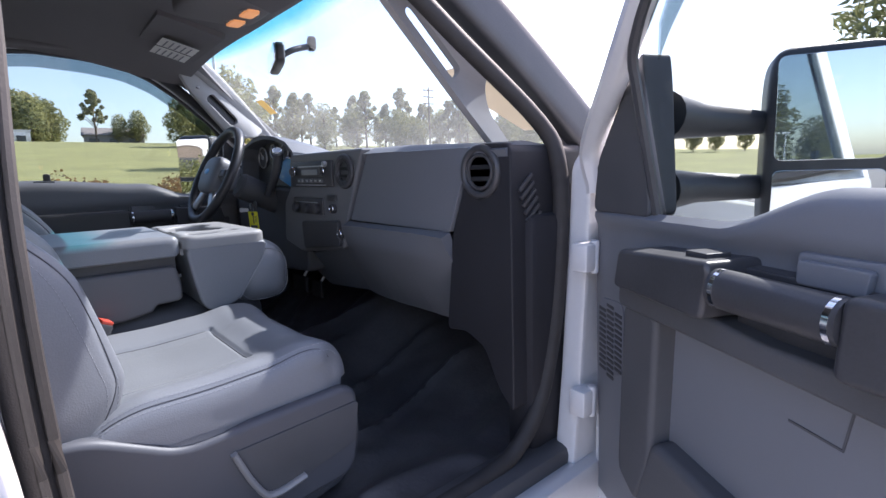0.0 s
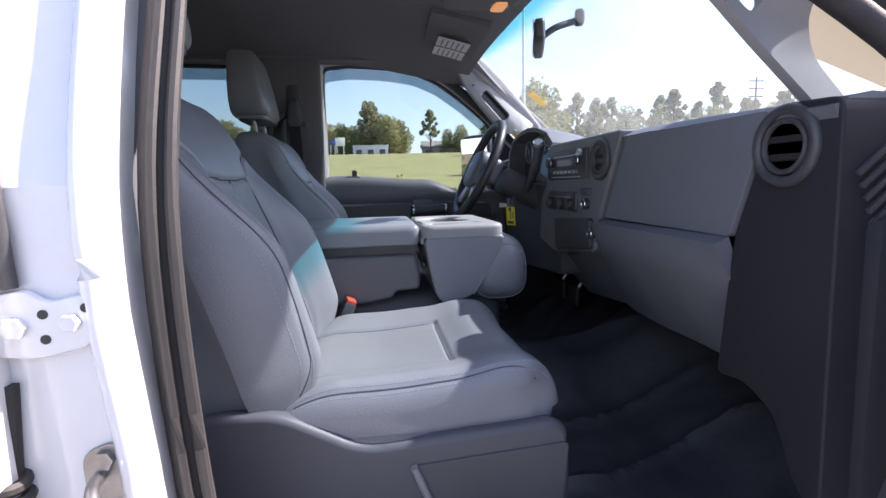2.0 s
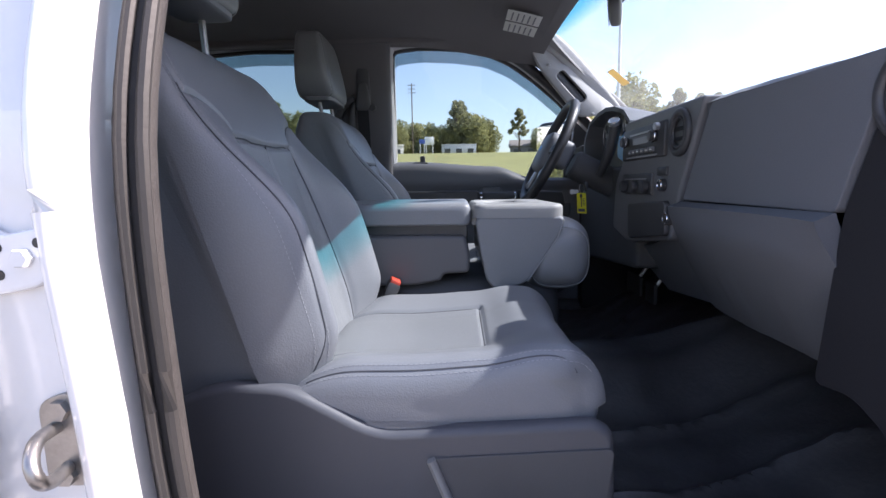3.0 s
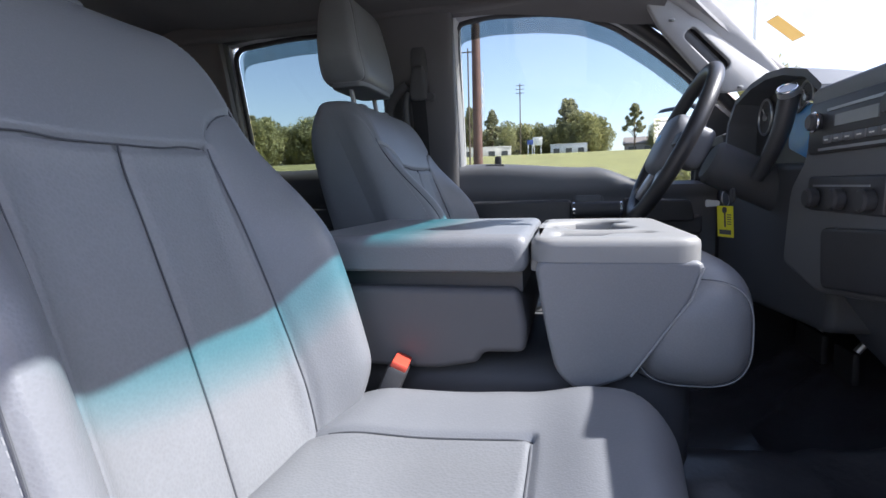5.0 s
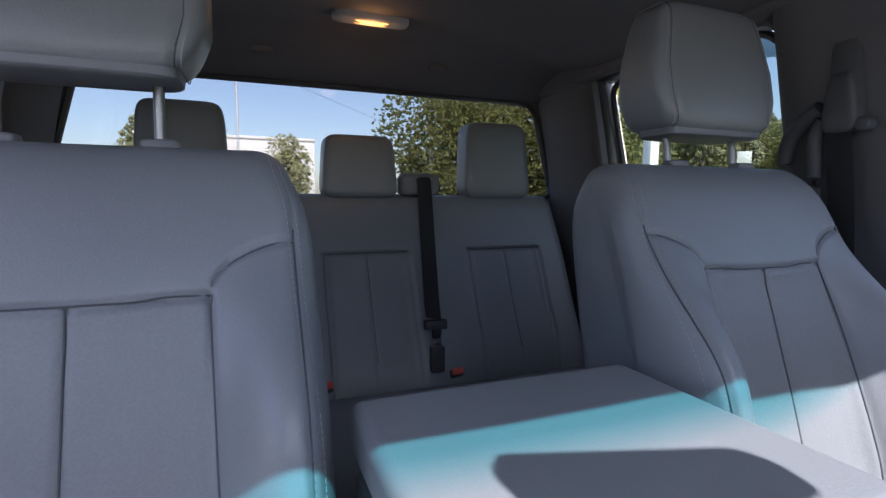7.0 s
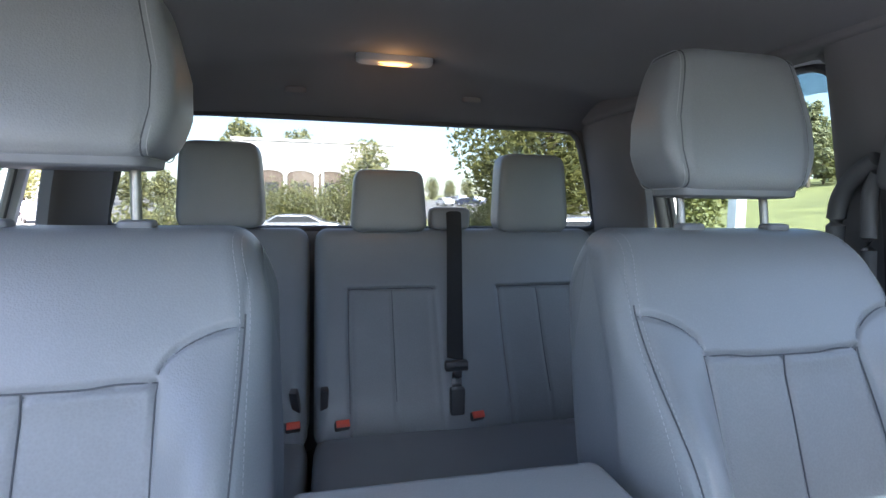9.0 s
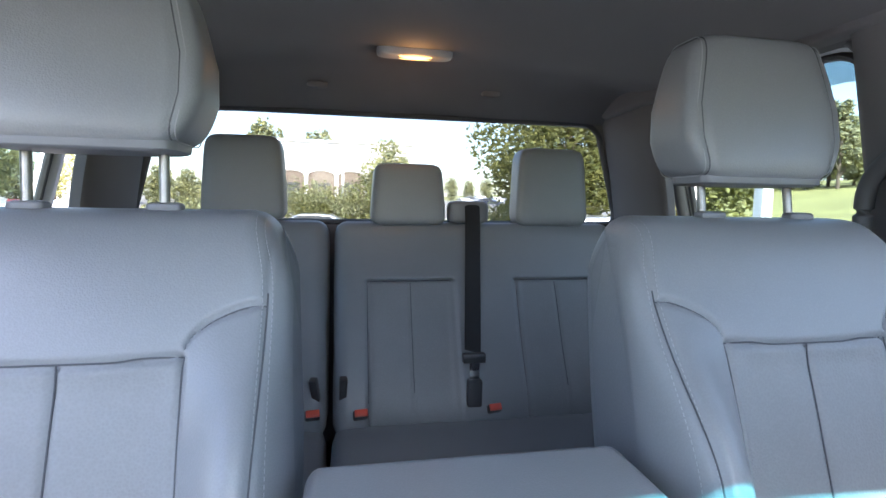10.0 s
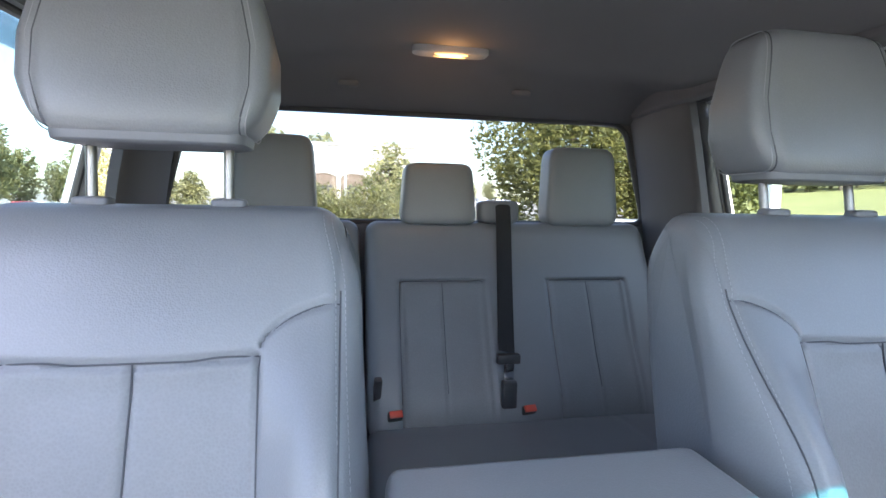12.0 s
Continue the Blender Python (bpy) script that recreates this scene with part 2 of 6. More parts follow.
def prism(outline, axis, lo, hi, bevel=0.0, segs=2, bm=None, m=None):
    """A slab with an outline of (a, b) pairs in the plane across the axis, from lo to hi along it, its rims rounded off."""
    b2 = bmesh.new()
    k = "xyz".index(axis)
    oth = [i for i in range(3) if i != k]
    pts = [Vector(p) for p in outline]
    clean = [p for i, p in enumerate(pts) if (p - pts[i - 1]).length > 1e-5]
    pts = clean if len(clean) > 2 else pts
    nn = len(pts)
    area = sum(pts[i].x * pts[(i + 1) % nn].y - pts[(i + 1) % nn].x * pts[i].y for i in range(nn))
    inward = []
    for i in range(nn):
        d0, d1 = (pts[i] - pts[i - 1]).normalized(), (pts[(i + 1) % nn] - pts[i]).normalized()
        n0, n1 = Vector((-d0.y, d0.x)), Vector((-d1.y, d1.x))
        n = (n0 + n1) / max(1 + n0.dot(n1), 0.35)
        inward.append(n if area > 0 else -n)
    bevel = min(bevel, (hi - lo) * 0.49)
    for i in range(nn):
        e = pts[(i + 1) % nn] - pts[i]
        k_in = -(inward[(i + 1) % nn] - inward[i]).dot(e.normalized())
        if k_in > 0:
            bevel = min(bevel, 0.9 * e.length / k_in)
    steps = []
    if bevel:
        for q in range(segs + 1):
            t = math.pi / 2 * q / segs
            steps.append((lo + bevel * (1 - math.sin(t)), bevel * (1 - math.cos(t))))
        steps = steps[::-1] + [(lo + hi - h, i) for h, i in steps]
    else:
        steps = [(lo, 0.0), (hi, 0.0)]
    loops = []
    for h, ins in steps:
        lp = []
        for p, n in zip(pts, inward):
            v = [0, 0, 0]
            w = p + n * ins
            v[oth[0]], v[oth[1]], v[k] = w.x, w.y, h
            lp.append(v)
        loops.append(lp)
    rows = [[b2.verts.new(p) for p in lp] for lp in loops]
    b2.faces.new(rows[0][::-1])
    b2.faces.new(rows[-1])
    for r0, r1 in zip(rows[:-1], rows[1:]):
        for i in range(nn):
            b2.faces.new((r0[i], r0[(i + 1) % nn], r1[(i + 1) % nn], r1[i]))
    if m is not None:
        b2.transform(m)
    return join(bm, b2)


def loft(loops, closed_ends=True, bm=None, ring=True):
    """Skin over a list of loops with the same number of points."""
    b2 = bmesh.new()
    rows = [[b2.verts.new(p) for p in lp] for lp in loops]
    nn = len(rows[0])
    for a, b in zip(rows[:-1], rows[1:]):
        for i in range(nn if ring else nn - 1):
            j = (i + 1) % nn
            b2.faces.new((a[i], a[j], b[j], b[i]))
    if closed_ends and ring:
        b2.faces.new(rows[0][::-1])
        b2.faces.new(rows[-1])
    return join(bm, b2)


def sheet(f, nu, nv, thick=0.0, bm=None):
    """A surface f(u, v) with u, v from 0 to 1, thickened along its normals towards the back by thick."""
    b2 = bmesh.new()
    g = [[b2.verts.new(f(i / nu, j / nv)) for i in range(nu + 1)] for j in range(nv + 1)]
    for j in range(nv):
        for i in range(nu):
            b2.faces.new((g[j][i], g[j][i + 1], g[j + 1][i + 1], g[j + 1][i]))
    if thick:
        b2.normal_update()
        bmesh.ops.solidify(b2, geom=b2.faces[:], thickness=thick)
    return join(bm, b2)


def smooth_path(pts, n=8, closed=False):
    """A Catmull-Rom curve through pts."""
    pts = [Vector(p) for p in pts]
    k = len(pts)
    out = []
    for i in range(k if closed else k - 1):
        p0 = pts[(i - 1) % k] if closed or i > 0 else pts[0]
        p1, p2 = pts[i], pts[(i + 1) % k]
        p3 = pts[(i + 2) % k] if closed or i + 2 < k else pts[-1]
        for s in range(n):
            t = s / n
            out.append(0.5 * ((2 * p1) + (p2 - p0) * t + (2 * p0 - 5 * p1 + 4 * p2 - p3) * t * t + (3 * p1 - p0 - 3 * p2 + p3) * t ** 3))
    if not closed:
        out.append(pts[-1])
    return out


def tube(pts, r, sides=10, closed=False, bm=None, flat=None, up=(0, 0, 1)):
    """A tube along pts. flat: a second radius across, for straps and strips."""
    pts = [Vector(p) for p in pts]
    b2 = bmesh.new()
    rows = []
    k = len(pts)
    up = Vector(up)
    for i, p in enumerate(pts):
        a = pts[(i - 1) % k] if closed or i > 0 else pts[0]
        b = pts[(i + 1) % k] if closed or i < k - 1 else pts[-1]
        d = (b - a).normalized()
        s = d.cross(up)
        if s.length < 0.05:
            s = d.cross(Vector((1, 0, 0)))
        s.normalize()
        w = s.cross(d)
        rr = r[i] if isinstance(r, (list, tuple)) else r
        r2 = rr if flat is None else flat
        rows.append([b2.verts.new(p + s * rr * math.cos(2 * math.pi * q / sides) + w * r2 * math.sin(2 * math.pi * q / sides)) for q in range(sides)])
    for i in range(k if closed else k - 1):
        a, b = rows[i], rows[(i + 1) % k]
        for q in range(sides):
            b2.faces.new((a[q], a[(q + 1) % sides], b[(q + 1) % sides], b[q]))
    if not closed:
        b2.faces.new(rows[0][::-1])
        b2.faces.new(rows[-1])
    return join(bm, b2)


def cyl(a, b, r, sides=24, bevel=0.0, bm=None, r2=None):
    """A cylinder from a to b with softened rims."""
    a, b = Vector(a), Vector(b)
    d = b - a
    h = d.length
    rot = d.to_track_quat("Z", "Y").to_matrix().to_4x4()
    r2 = r if r2 is None else r2
    prof = [(r - bevel, 0), (r, bevel), (r2, h - bevel), (r2 - bevel, h)] if bevel else [(r, 0), (r2, h)]
    loops = [[(rot @ Vector((q * math.cos(2 * math.pi * i / sides), q * math.sin(2 * math.pi * i / sides), z))) + a for i in range(sides)] for q, z in prof]
    return loft(loops, bm=bm)


def ring(center, axis, r, t, sides=36, tsides=10, bm=None, squash=(1, 1)):
    c, ax = Vector(center), Vector(axis).normalized()
    s = ax.orthogonal().normalized()
    w = ax.cross(s)
    pts = [c + s * r * squash[0] * math.cos(2 * math.pi * i / sides) + w * r * squash[1] * math.sin(2 * math.pi * i / sides) for i in range(sides)]
    return tube(pts, t, tsides, True, bm, up=ax)


def lerp(a, b, t):
    return a + (b - a) * t


def sstep(a, b, x):
    t = min(max((x - a) / (b - a), 0), 1)
    return t * t * (3 - 2 * t)


# ---- cab shell ----
BELT, RAIL = 1.45, 1.90


def side_x(z):
    """Half width of the cab's inner side at a height."""
    return 0.87 - max(z - BELT, 0) * 0.30


def rounded(pts, r=0.03, n=4):
    """Rounds the corners of a closed outline of 2D points."""
    out = []
    k = len(pts)
    for i in range(k):
        p, a, b = Vector(pts[i]), Vector(pts[i - 1]), Vector(pts[(i + 1) % k])
        rr = min(r, (a - p).length * 0.45, (b - p).length * 0.45)
        s, e = p + (a - p).normalized() * rr, p + (b - p).normalized() * rr
        for j in range(n + 1):
            t = j / n
            out.append(tuple(s.lerp(p, t).lerp(p.lerp(e, t), t)))
    return out


truck = thing("pickup_truck", "white crew-cab pickup truck with grey interior, passenger door open", "pickup truck")

FRONT_WIN = rounded([(0.02, 1.41), (0.038, 1.90), (0.15, 1.912), (0.30, 1.905), (0.42, 1.888), (0.52, 1.848), (0.63, 1.776), (0.74, 1.69), (0.79, 1.63), (0.79, 1.34), (0.62, 1.345), (0.52, 1.36), (0.36, 1.39), (0.1, 1.41)], 0.03)
REAR_WIN = rounded([(-0.81, 1.45), (-0.785, 1.895), (-0.55, 1.912), (-0.26, 1.908), (-0.215, 1.80), (-0.235, 1.45)], 0.05)

# roof skin and headliner
def roof_z(x, y, z0):
    return z0 - 0.085 * (abs(x) / 0.74) ** 3.2 * (1 - 0.85 * sstep(-0.70, -1.10, y)) - 0.08 * sstep(0.12, 0.72, y) ** 1.4 - 0.108 * sstep(-0.86, -1.14, y) ** 1.3


def roof_front(x):
    """Front edge of the roof, following the bowed windshield."""
    return 0.63 + 0.06 * (1 - (x / 0.72) ** 2)


part("roof_panel", sheet(lambda u, v: Vector((lerp(-0.80, 0.80, u), lerp(-1.20, roof_front(lerp(-0.72, 0.72, u)) + 0.03, v), roof_z(lerp(-0.76, 0.76, u), lerp(-1.18, 0.74, v), 2.065))), 32, 32, 0.012), WHITE, truck)
head = mesh_object("ceiling", sheet(lambda u, v: Vector((lerp(-0.76, 0.76, u), lerp(-1.15, roof_front(lerp(-0.72, 0.72, u)), v), roof_z(lerp(-0.745, 0.745, u), lerp(-1.15, 0.72, v), 2.008) + 0.004 * noise.noise((u * 5, v * 6, 0)))), 48, 56, 0.01), HEADLINE)
tagged(head, "dark grey cloth headliner, softly curved", "headliner", kind="structure")

# pillars: A, B and C trim each side
def pillar(name, pts, w, d, mats, label="", parent=truck, bm=None):
    """A bar along pts (x, y, z) with a rounded rectangular section w along the car and d across."""
    pts = smooth_path(pts, 6)
    loops = []
    for i, p in enumerate(pts):
        a, b = pts[max(i - 1, 0)], pts[min(i + 1, len(pts) - 1)]
        t = (b - a).normalized()
        n1 = Vector((1, 0, 0)) - t * t.x
        n1.normalize()
        n2 = t.cross(n1)
        f = i / (len(pts) - 1)
        ww = (w(f) if callable(w) else w) / 2
        dd = d / 2
        lp = []
        for q in range(20):
            an = 2 * math.pi * (q + 0.5) / 20
            c, s = math.cos(an), math.sin(an)
            lp.append(p + n2 * ww * math.copysign(abs(c) ** 0.45, c) + n1 * dd * math.copysign(abs(s) ** 0.45, s))
        loops.append(lp)
    return part(name, loft(loops), mats, parent, label)


for s in (-1, 1):
    pillar("a_pillar_trim", [(s * 0.70, 0.53, 1.968), (s * 0.715, 0.68, 1.893), (s * 0.757, 0.85, 1.742), (s * 0.82, 1.04, 1.55), (s * 0.855, 1.18, 1.42)], lambda f: 0.085 - 0.045 * f, 0.078, PILLAR, "light grey windshield pillar trim")
    # white outer pillar and roof rail
    pillar("roof_rail", [(s * 0.775, -1.15, 1.965), (s * 0.785, -0.5, 1.985), (s * 0.785, 0.2, 1.98), (s * 0.77, 0.55, 1.945)], 0.085, 0.075, WHITE, "white roof rail")
    pillar("outer_pillar", [(s * 0.765, 0.50, 1.945), (s * 0.77, 0.60, 1.905), (s * 0.80, 0.84, 1.745), (s * 0.845, 1.08, 1.545), (s * 0.875, 1.19, 1.44)], 0.10, 0.05, BLACK, "black-sealed outer windshield pillar")
    pillar("rail_trim", [(s * 0.715, -1.05, 1.93), (s * 0.72, -0.4, 1.945), (s * 0.72, 0.2, 1.945), (s * 0.70, 0.54, 1.94)], 0.06, 0.05, HEADLINE)

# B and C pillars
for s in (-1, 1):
    # driver side gets the darkened grey, passenger side the plain trim grey
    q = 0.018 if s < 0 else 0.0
    pillar("b_pillar_trim", [(s * 0.845, -0.115 + q, 0.80), (s * 0.845, -0.115 + q, 1.40), (s * 0.80, -0.112 + q, 1.62), (s * 0.725, -0.108 + q, 1.95)], lambda f: 0.19 + 2 * q + 0.03 * f, 0.05, SHADEDGREY if s < 0 else GREYTRIM, "grey centre pillar trim")
    pillar("c_pillar_trim", [(s * 0.82, -0.945, 0.92), (s * 0.82, -0.945, 1.30), (s * 0.80, -0.95, 1.55), (s * 0.775, -0.955, 1.72), (s * 0.725, -0.955, 1.95)], 0.315, 0.05, HEADLINE, "dark grey rear pillar trim")

# floor, sills, firewall, rear wall
def folds(x, y):
    """Soft ridges where the floor vinyl is bunched up."""
    w = sstep(0.35, 0.55, y) * (1 - sstep(1.0, 1.15, y))
    r = 1 - abs(noise.noise((x * 4.0, y * 3.0 + x * 1.5, 5.0))) * 3.0
    return 0.020 * w * max(r, 0) ** 3


floor_ob = mesh_object("floor", sheet(lambda u, v: Vector((lerp(-0.86, 0.86, u), lerp(-1.1, 1.25, v), 0.80 + folds(lerp(-0.86, 0.86, u), lerp(-1.1, 1.25, v)) + 0.10 * math.exp(-((lerp(-0.86, 0.86, u)) / 0.17) ** 4) + 0.17 * sstep(0.80, 1.25, lerp(-1.1, 1.25, v)) + 0.006 * noise.noise((u * 9, v * 12, 0)) + 0.004 * noise.noise((u * 30, v * 40, 3)))), 150, 180, 0.02), MAT_FLOOR)
tagged(floor_ob, "black vinyl cab floor with wrinkles and a raised tunnel", "floor", kind="structure")
part("firewall", box((-0.86, 1.20, 0.75), (0.86, 1.24, 1.44)), BLACK, truck)
part("rear_wall", box((-0.84, -1.16, 0.80), (0.84, -1.10, 1.535), 0.01), GREYTRIM, truck)
for s in (-1, 1):
    part("sill_plate", box((s * 0.89 - 0.05, -1.0, 0.70), (s * 0.89 + 0.05, 0.98, 0.835), 0.02), DARKTRIM, truck, "black sill plate")
    part("rocker_panel", box((s * 0.955 - 0.03, -1.2, 0.50), (s * 0.955 + 0.03, 1.05, 0.80), 0.02), WHITE, truck)
    part("rear_side_wall", box((s * 0.90 - 0.05, -1.2, 0.80), (s * 0.90 + 0.05, -0.98, 1.45), 0.02), WHITE, truck)
    part("kick_panel", box((s * 0.86 - 0.045, 0.84, 0.80), (s * 0.86 + 0.035, 1.24, 1.36), 0.02), ENDBLACK, truck)
    part("fender", prism(rounded([(1.0, 0.60), (1.0, 1.40), (1.5, 1.37), (2.2, 1.28), (2.45, 1.1), (2.45, 0.7), (2.2, 0.62), (2.05, 1.0), (1.6, 1.0), (1.45, 0.6)], 0.08), "x", s * 0.96 - 0.05, s * 0.96 + 0.05, 0.02), WHITE, truck)
part("hood", sheet(lambda u, v: Vector((lerp(-0.92, 0.92, u), lerp(1.36, 2.45, v), 1.405 - 0.12 * v ** 2 + 0.04 * math.cos((u - 0.5) * 2.6) - 0.02)), 24, 20, 0.02), WHITE, truck)
part("chassis", box((-0.85, -3.0, 0.45), (0.85, 2.4, 0.68), 0.03), BLACK, truck)
# the bed behind the cab
for s in (-1, 1):
    part("bed_side", box((s * 0.93 - 0.05, -3.35, 0.62), (s * 0.93 + 0.05, -1.24, 1.36), 0.03), WHITE, truck)
part("bed_front", box((-0.88, -1.30, 0.70), (0.88, -1.24, 1.36), 0.02), WHITE, truck)
part("tailgate", box((-0.88, -3.37, 0.70), (0.88, -3.30, 1.36), 0.02), WHITE, truck)


def wheel(x, y):
    w = part("wheel", cyl((x - 0.13, y, 0.40), (x + 0.13, y, 0.40), 0.40, 40, 0.04), RUBBER, truck, "black tyre")
    part("rim", cyl((x - 0.135, y, 0.40), (x + 0.135, y, 0.40), 0.23, 32, 0.02), SILVER, w)


for s in (-1, 1):
    wheel(s * 0.83, 1.83)
    wheel(s * 0.83, -2.2)

# windshield, rear window
def screen(u, v):
    s = 2 * u - 1
    z = lerp(1.41, 1.94 - 0.045 * s ** 6, v)
    y = lerp(1.30, 0.645, v)
    hw = lerp(0.85, 0.69, v)
    return Vector((lerp(-hw, hw, u), y + lerp(0.14, 0.065, v) * (1 - s * s), z))


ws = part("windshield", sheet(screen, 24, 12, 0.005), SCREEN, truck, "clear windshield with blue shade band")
ws.visible_shadow = True
part("header_trim", tube([screen(u / 20, 1.0) + Vector((0, -0.022, 0.004)) for u in range(21)], 0.02, 10), HEADLINE, truck)
for s in (-1, 1):
    # rounded trim in the windshield's top corners
    part("corner_trim", sheet(lambda a, b: (lambda p: Vector((p.x * s, p.y - 0.012, p.z)))(screen(1 - a * (0.012 + 0.035 * b ** 2.2), lerp(0.55, 1.0, b))), 10, 14, 0.008), PILLAR, truck)
part("cowl", tube([screen(u / 20, 0.0) + Vector((0, 0.02, -0.01)) for u in range(21)], 0.02, 8), BLACK, truck)
RW = rounded([(-0.80, 1.54), (-0.758, 1.70), (-0.715, 1.86), (-0.675, 1.893), (0.675, 1.893), (0.715, 1.86), (0.758, 1.70), (0.80, 1.54)], 0.05)
rw = part("rear_window", prism(RW, "y", -1.128, -1.122), REARGLASS, truck)
part("rear_window_seal", tube([(x, -1.115, z) for x, z in RW], 0.012, 8, True, up=(0, 1, 0)), BLACK, truck)
# panel round the rear window
bm = bmesh.new()
for lp in [[(-0.90, 1.50), (-0.76, 1.99), (0.76, 1.99), (0.90, 1.50)], RW]:
    vs = [bm.verts.new((x, -1.135, z)) for x, z in lp]
    for a, b in zip(vs, vs[1:] + vs[:1]):
        bm.edges.new((a, b))
bmesh.ops.triangle_fill(bm, use_beauty=True, edges=bm.edges[:])
r = bmesh.ops.extrude_face_region(bm, geom=bm.faces[:])
for v in r["geom"]:
    if isinstance(v, bmesh.types.BMVert):
        v.co.y += 0.03
part("rear_window_panel", bm, HEADLINE, truck)


def superbox(c, r, e=0.35, nu=40, nv=28, shape=None, bm=None):
    """A soft box. shape(p) may move its points, given from -1 to 1."""
    loops = []
    for j in range(nv + 1):
        ph = -math.pi / 2 + math.pi * j / nv
        cz, sz = math.cos(ph), math.sin(ph)
        lp = []
        for i in range(nu):
            th = 2 * math.pi * i / nu
            p = Vector((math.copysign(abs(math.cos(th)) ** e, math.cos(th)) * abs(cz) ** e, math.copysign(abs(math.sin(th)) ** e, math.sin(th)) * abs(cz) ** e, math.copysign(abs(sz) ** e, sz)))
            if shape:
                p = shape(p)
            lp.append(Vector(c) + Vector((p.x * r[0], p.y * r[1], p.z * r[2])))
        loops.append(lp)
    return loft(loops, bm=bm)



# ---- doors ----
def belt_z(d, front):
    """Height of the door's sill at a distance from the hinge."""
    return 1.372 + 0.054 * sstep(0.36, 0.54, d) + 0.024 * sstep(0.54, 0.90, d) if front else 1.455


def pane_x(z):
    return 0.045 + max(z - 1.42, 0) * 0.30


def door(name, sx, at, length, front, win, y0, label):
    """A door in its own frame: hinge at the origin, running towards -y, inside towards -x * sx."""
    d = thing(name, label, "car door", at=at)
    L = length

    def P(off, dd, z):
        return Vector((-sx * off, -dd, z))

    def slab(outline, lo, hi, bev=0.006, segs=2, bm=None):
        """A slab lying on the door: outline of (distance, height), from offset lo to hi towards the inside."""
        return prism([(-a, z) for a, z in outline], "x", min(-sx * lo, -sx * hi), max(-sx * lo, -sx * hi), bev, segs, bm)
    part("outer_panel", sheet(lambda u, v: P(-0.045 + 0.05 * (2 * v - 0.95) ** 2, lerp(0.005, L, u), lerp(0.62, belt_z(u * L, front) - 0.03, v)), 30, 24, 0.008), WHITE, d, "white painted door skin")
    part("door_shell", slab(rounded([(0.01, 0.68), (0.01, 1.345), (L * 0.3, 1.345), (L * 0.5, 1.39), (L - 0.01, 1.40), (L - 0.01, 0.68)], 0.03), -0.02, 0.022, 0.008), WHITE, d)

    def trim(u, v):
        dd = lerp(0.02, L - 0.035, u)
        top = belt_z(dd, front)
        z = lerp(0.74, top, v)
        inner = 0.036 + 0.012 * sstep(0.0, 0.12, dd) + 0.018 * sstep(1.33, 1.37, z) - 0.012 * sstep(1.22, 0.8, z)
        roll = max(z - (top - 0.03), 0) / 0.03
        inner -= 0.03 * (1 - math.sqrt(max(1 - roll * roll, 0)))
        edge = max(0.03 - dd, 0) / 0.03
        return P(inner - 0.02 * edge, dd, z + 0.0015 * noise.noise((dd * 6, z * 6, 0)))
    # charcoal on the rear driver-side door, grey on the other three
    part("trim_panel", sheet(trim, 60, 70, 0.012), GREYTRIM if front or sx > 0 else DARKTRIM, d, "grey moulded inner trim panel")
    loc = [(y0 - y, z) for y, z in win]
    part("window_glass", loft([[P(pane_x(z) - o, a, z) for a, z in loc] for o in (0.030, 0.034)]), SIDEGLASS if front else REARSIDE, d, "tinted side glass")
    part("window_seal", tube([P(pane_x(z) - 0.012, a, z) for a, z in loc], 0.009, 8, True, up=(1, 0, 0)), BLACK, d)
    if front:
        out = [(0.005, 1.40), (0.005, 1.475), (0.05, 1.53), (0.14, 1.607), (0.235, 1.69), (0.345, 1.783), (0.46, 1.862), (0.57, 1.905), (0.70, 1.925), (0.85, 1.932), (0.945, 1.925), (0.972, 1.90), (0.982, 1.65), (0.99, 1.42)]
    else:
        out = [(L * 0.13, 1.42), (L * 0.11, 1.80), (L * 0.155, 1.905), (L * 0.23, 1.932), (L * 0.5, 1.936), (L * 0.76, 1.922), (L * 0.805, 1.89), (L * 0.83, 1.42)]
    out = [(p.x, p.y) for p in smooth_path([Vector((a, z, 0)) for a, z in out], 5)]
    part("belt_seal", sheet(lambda u, v: P(lerp(0.04, -0.035, v), lerp(0.20, L - 0.04, u), belt_z(lerp(0.20, L - 0.04, u), front) - 0.004 - 0.012 * v), 30, 4, 0.01), RUBBER, d, "black rubber belt seal")
    part("window_frame", tube([P(pane_x(z) - 0.022, a, z) for a, z in out], 0.022, 10, False, flat=0.026, up=(1, 0, 0)), WHITE, d, "white painted window frame")
    if sx < 0:
        ins = [(a, z) for a, z in out if 0.03 < a < L - 0.10]
        part("inner_seal", tube([P(pane_x(z) + 0.006, a, z + 0.004) for a, z in ins], 0.020, 10, False, flat=0.022, up=(1, 0, 0)), BLACK, d, "black inner door seal")
    # smoked rain guard along the top of the glass
    top = sorted([(a, z) for a, z in loc if z > (1.66 if front else 1.80)], key=lambda q: q[0])
    part("rain_guard", loft([[P(pane_x(z) - 0.055 + o, a, z - w) for a, z in top] for o, w in ((0, -0.01), (0.0, 0.045), (0.004, 0.045), (0.004, -0.01))], ring=False), SMOKED, d, "smoked plastic rain guard")
    if not front:
        part("door_pull", slab(rounded([(0.2, 1.24), (0.2, 1.31), (0.62, 1.32), (0.66, 1.27), (0.6, 1.24)], 0.02), 0.04, 0.09, 0.015, 3), DARKTRIM, d, "black armrest")
        return d
    # lock knob
    part("lock_knob", superbox(P(0.045, 0.853, 1.466), (0.008, 0.012, 0.02), 0.5, 16, 10), BLACK, d)
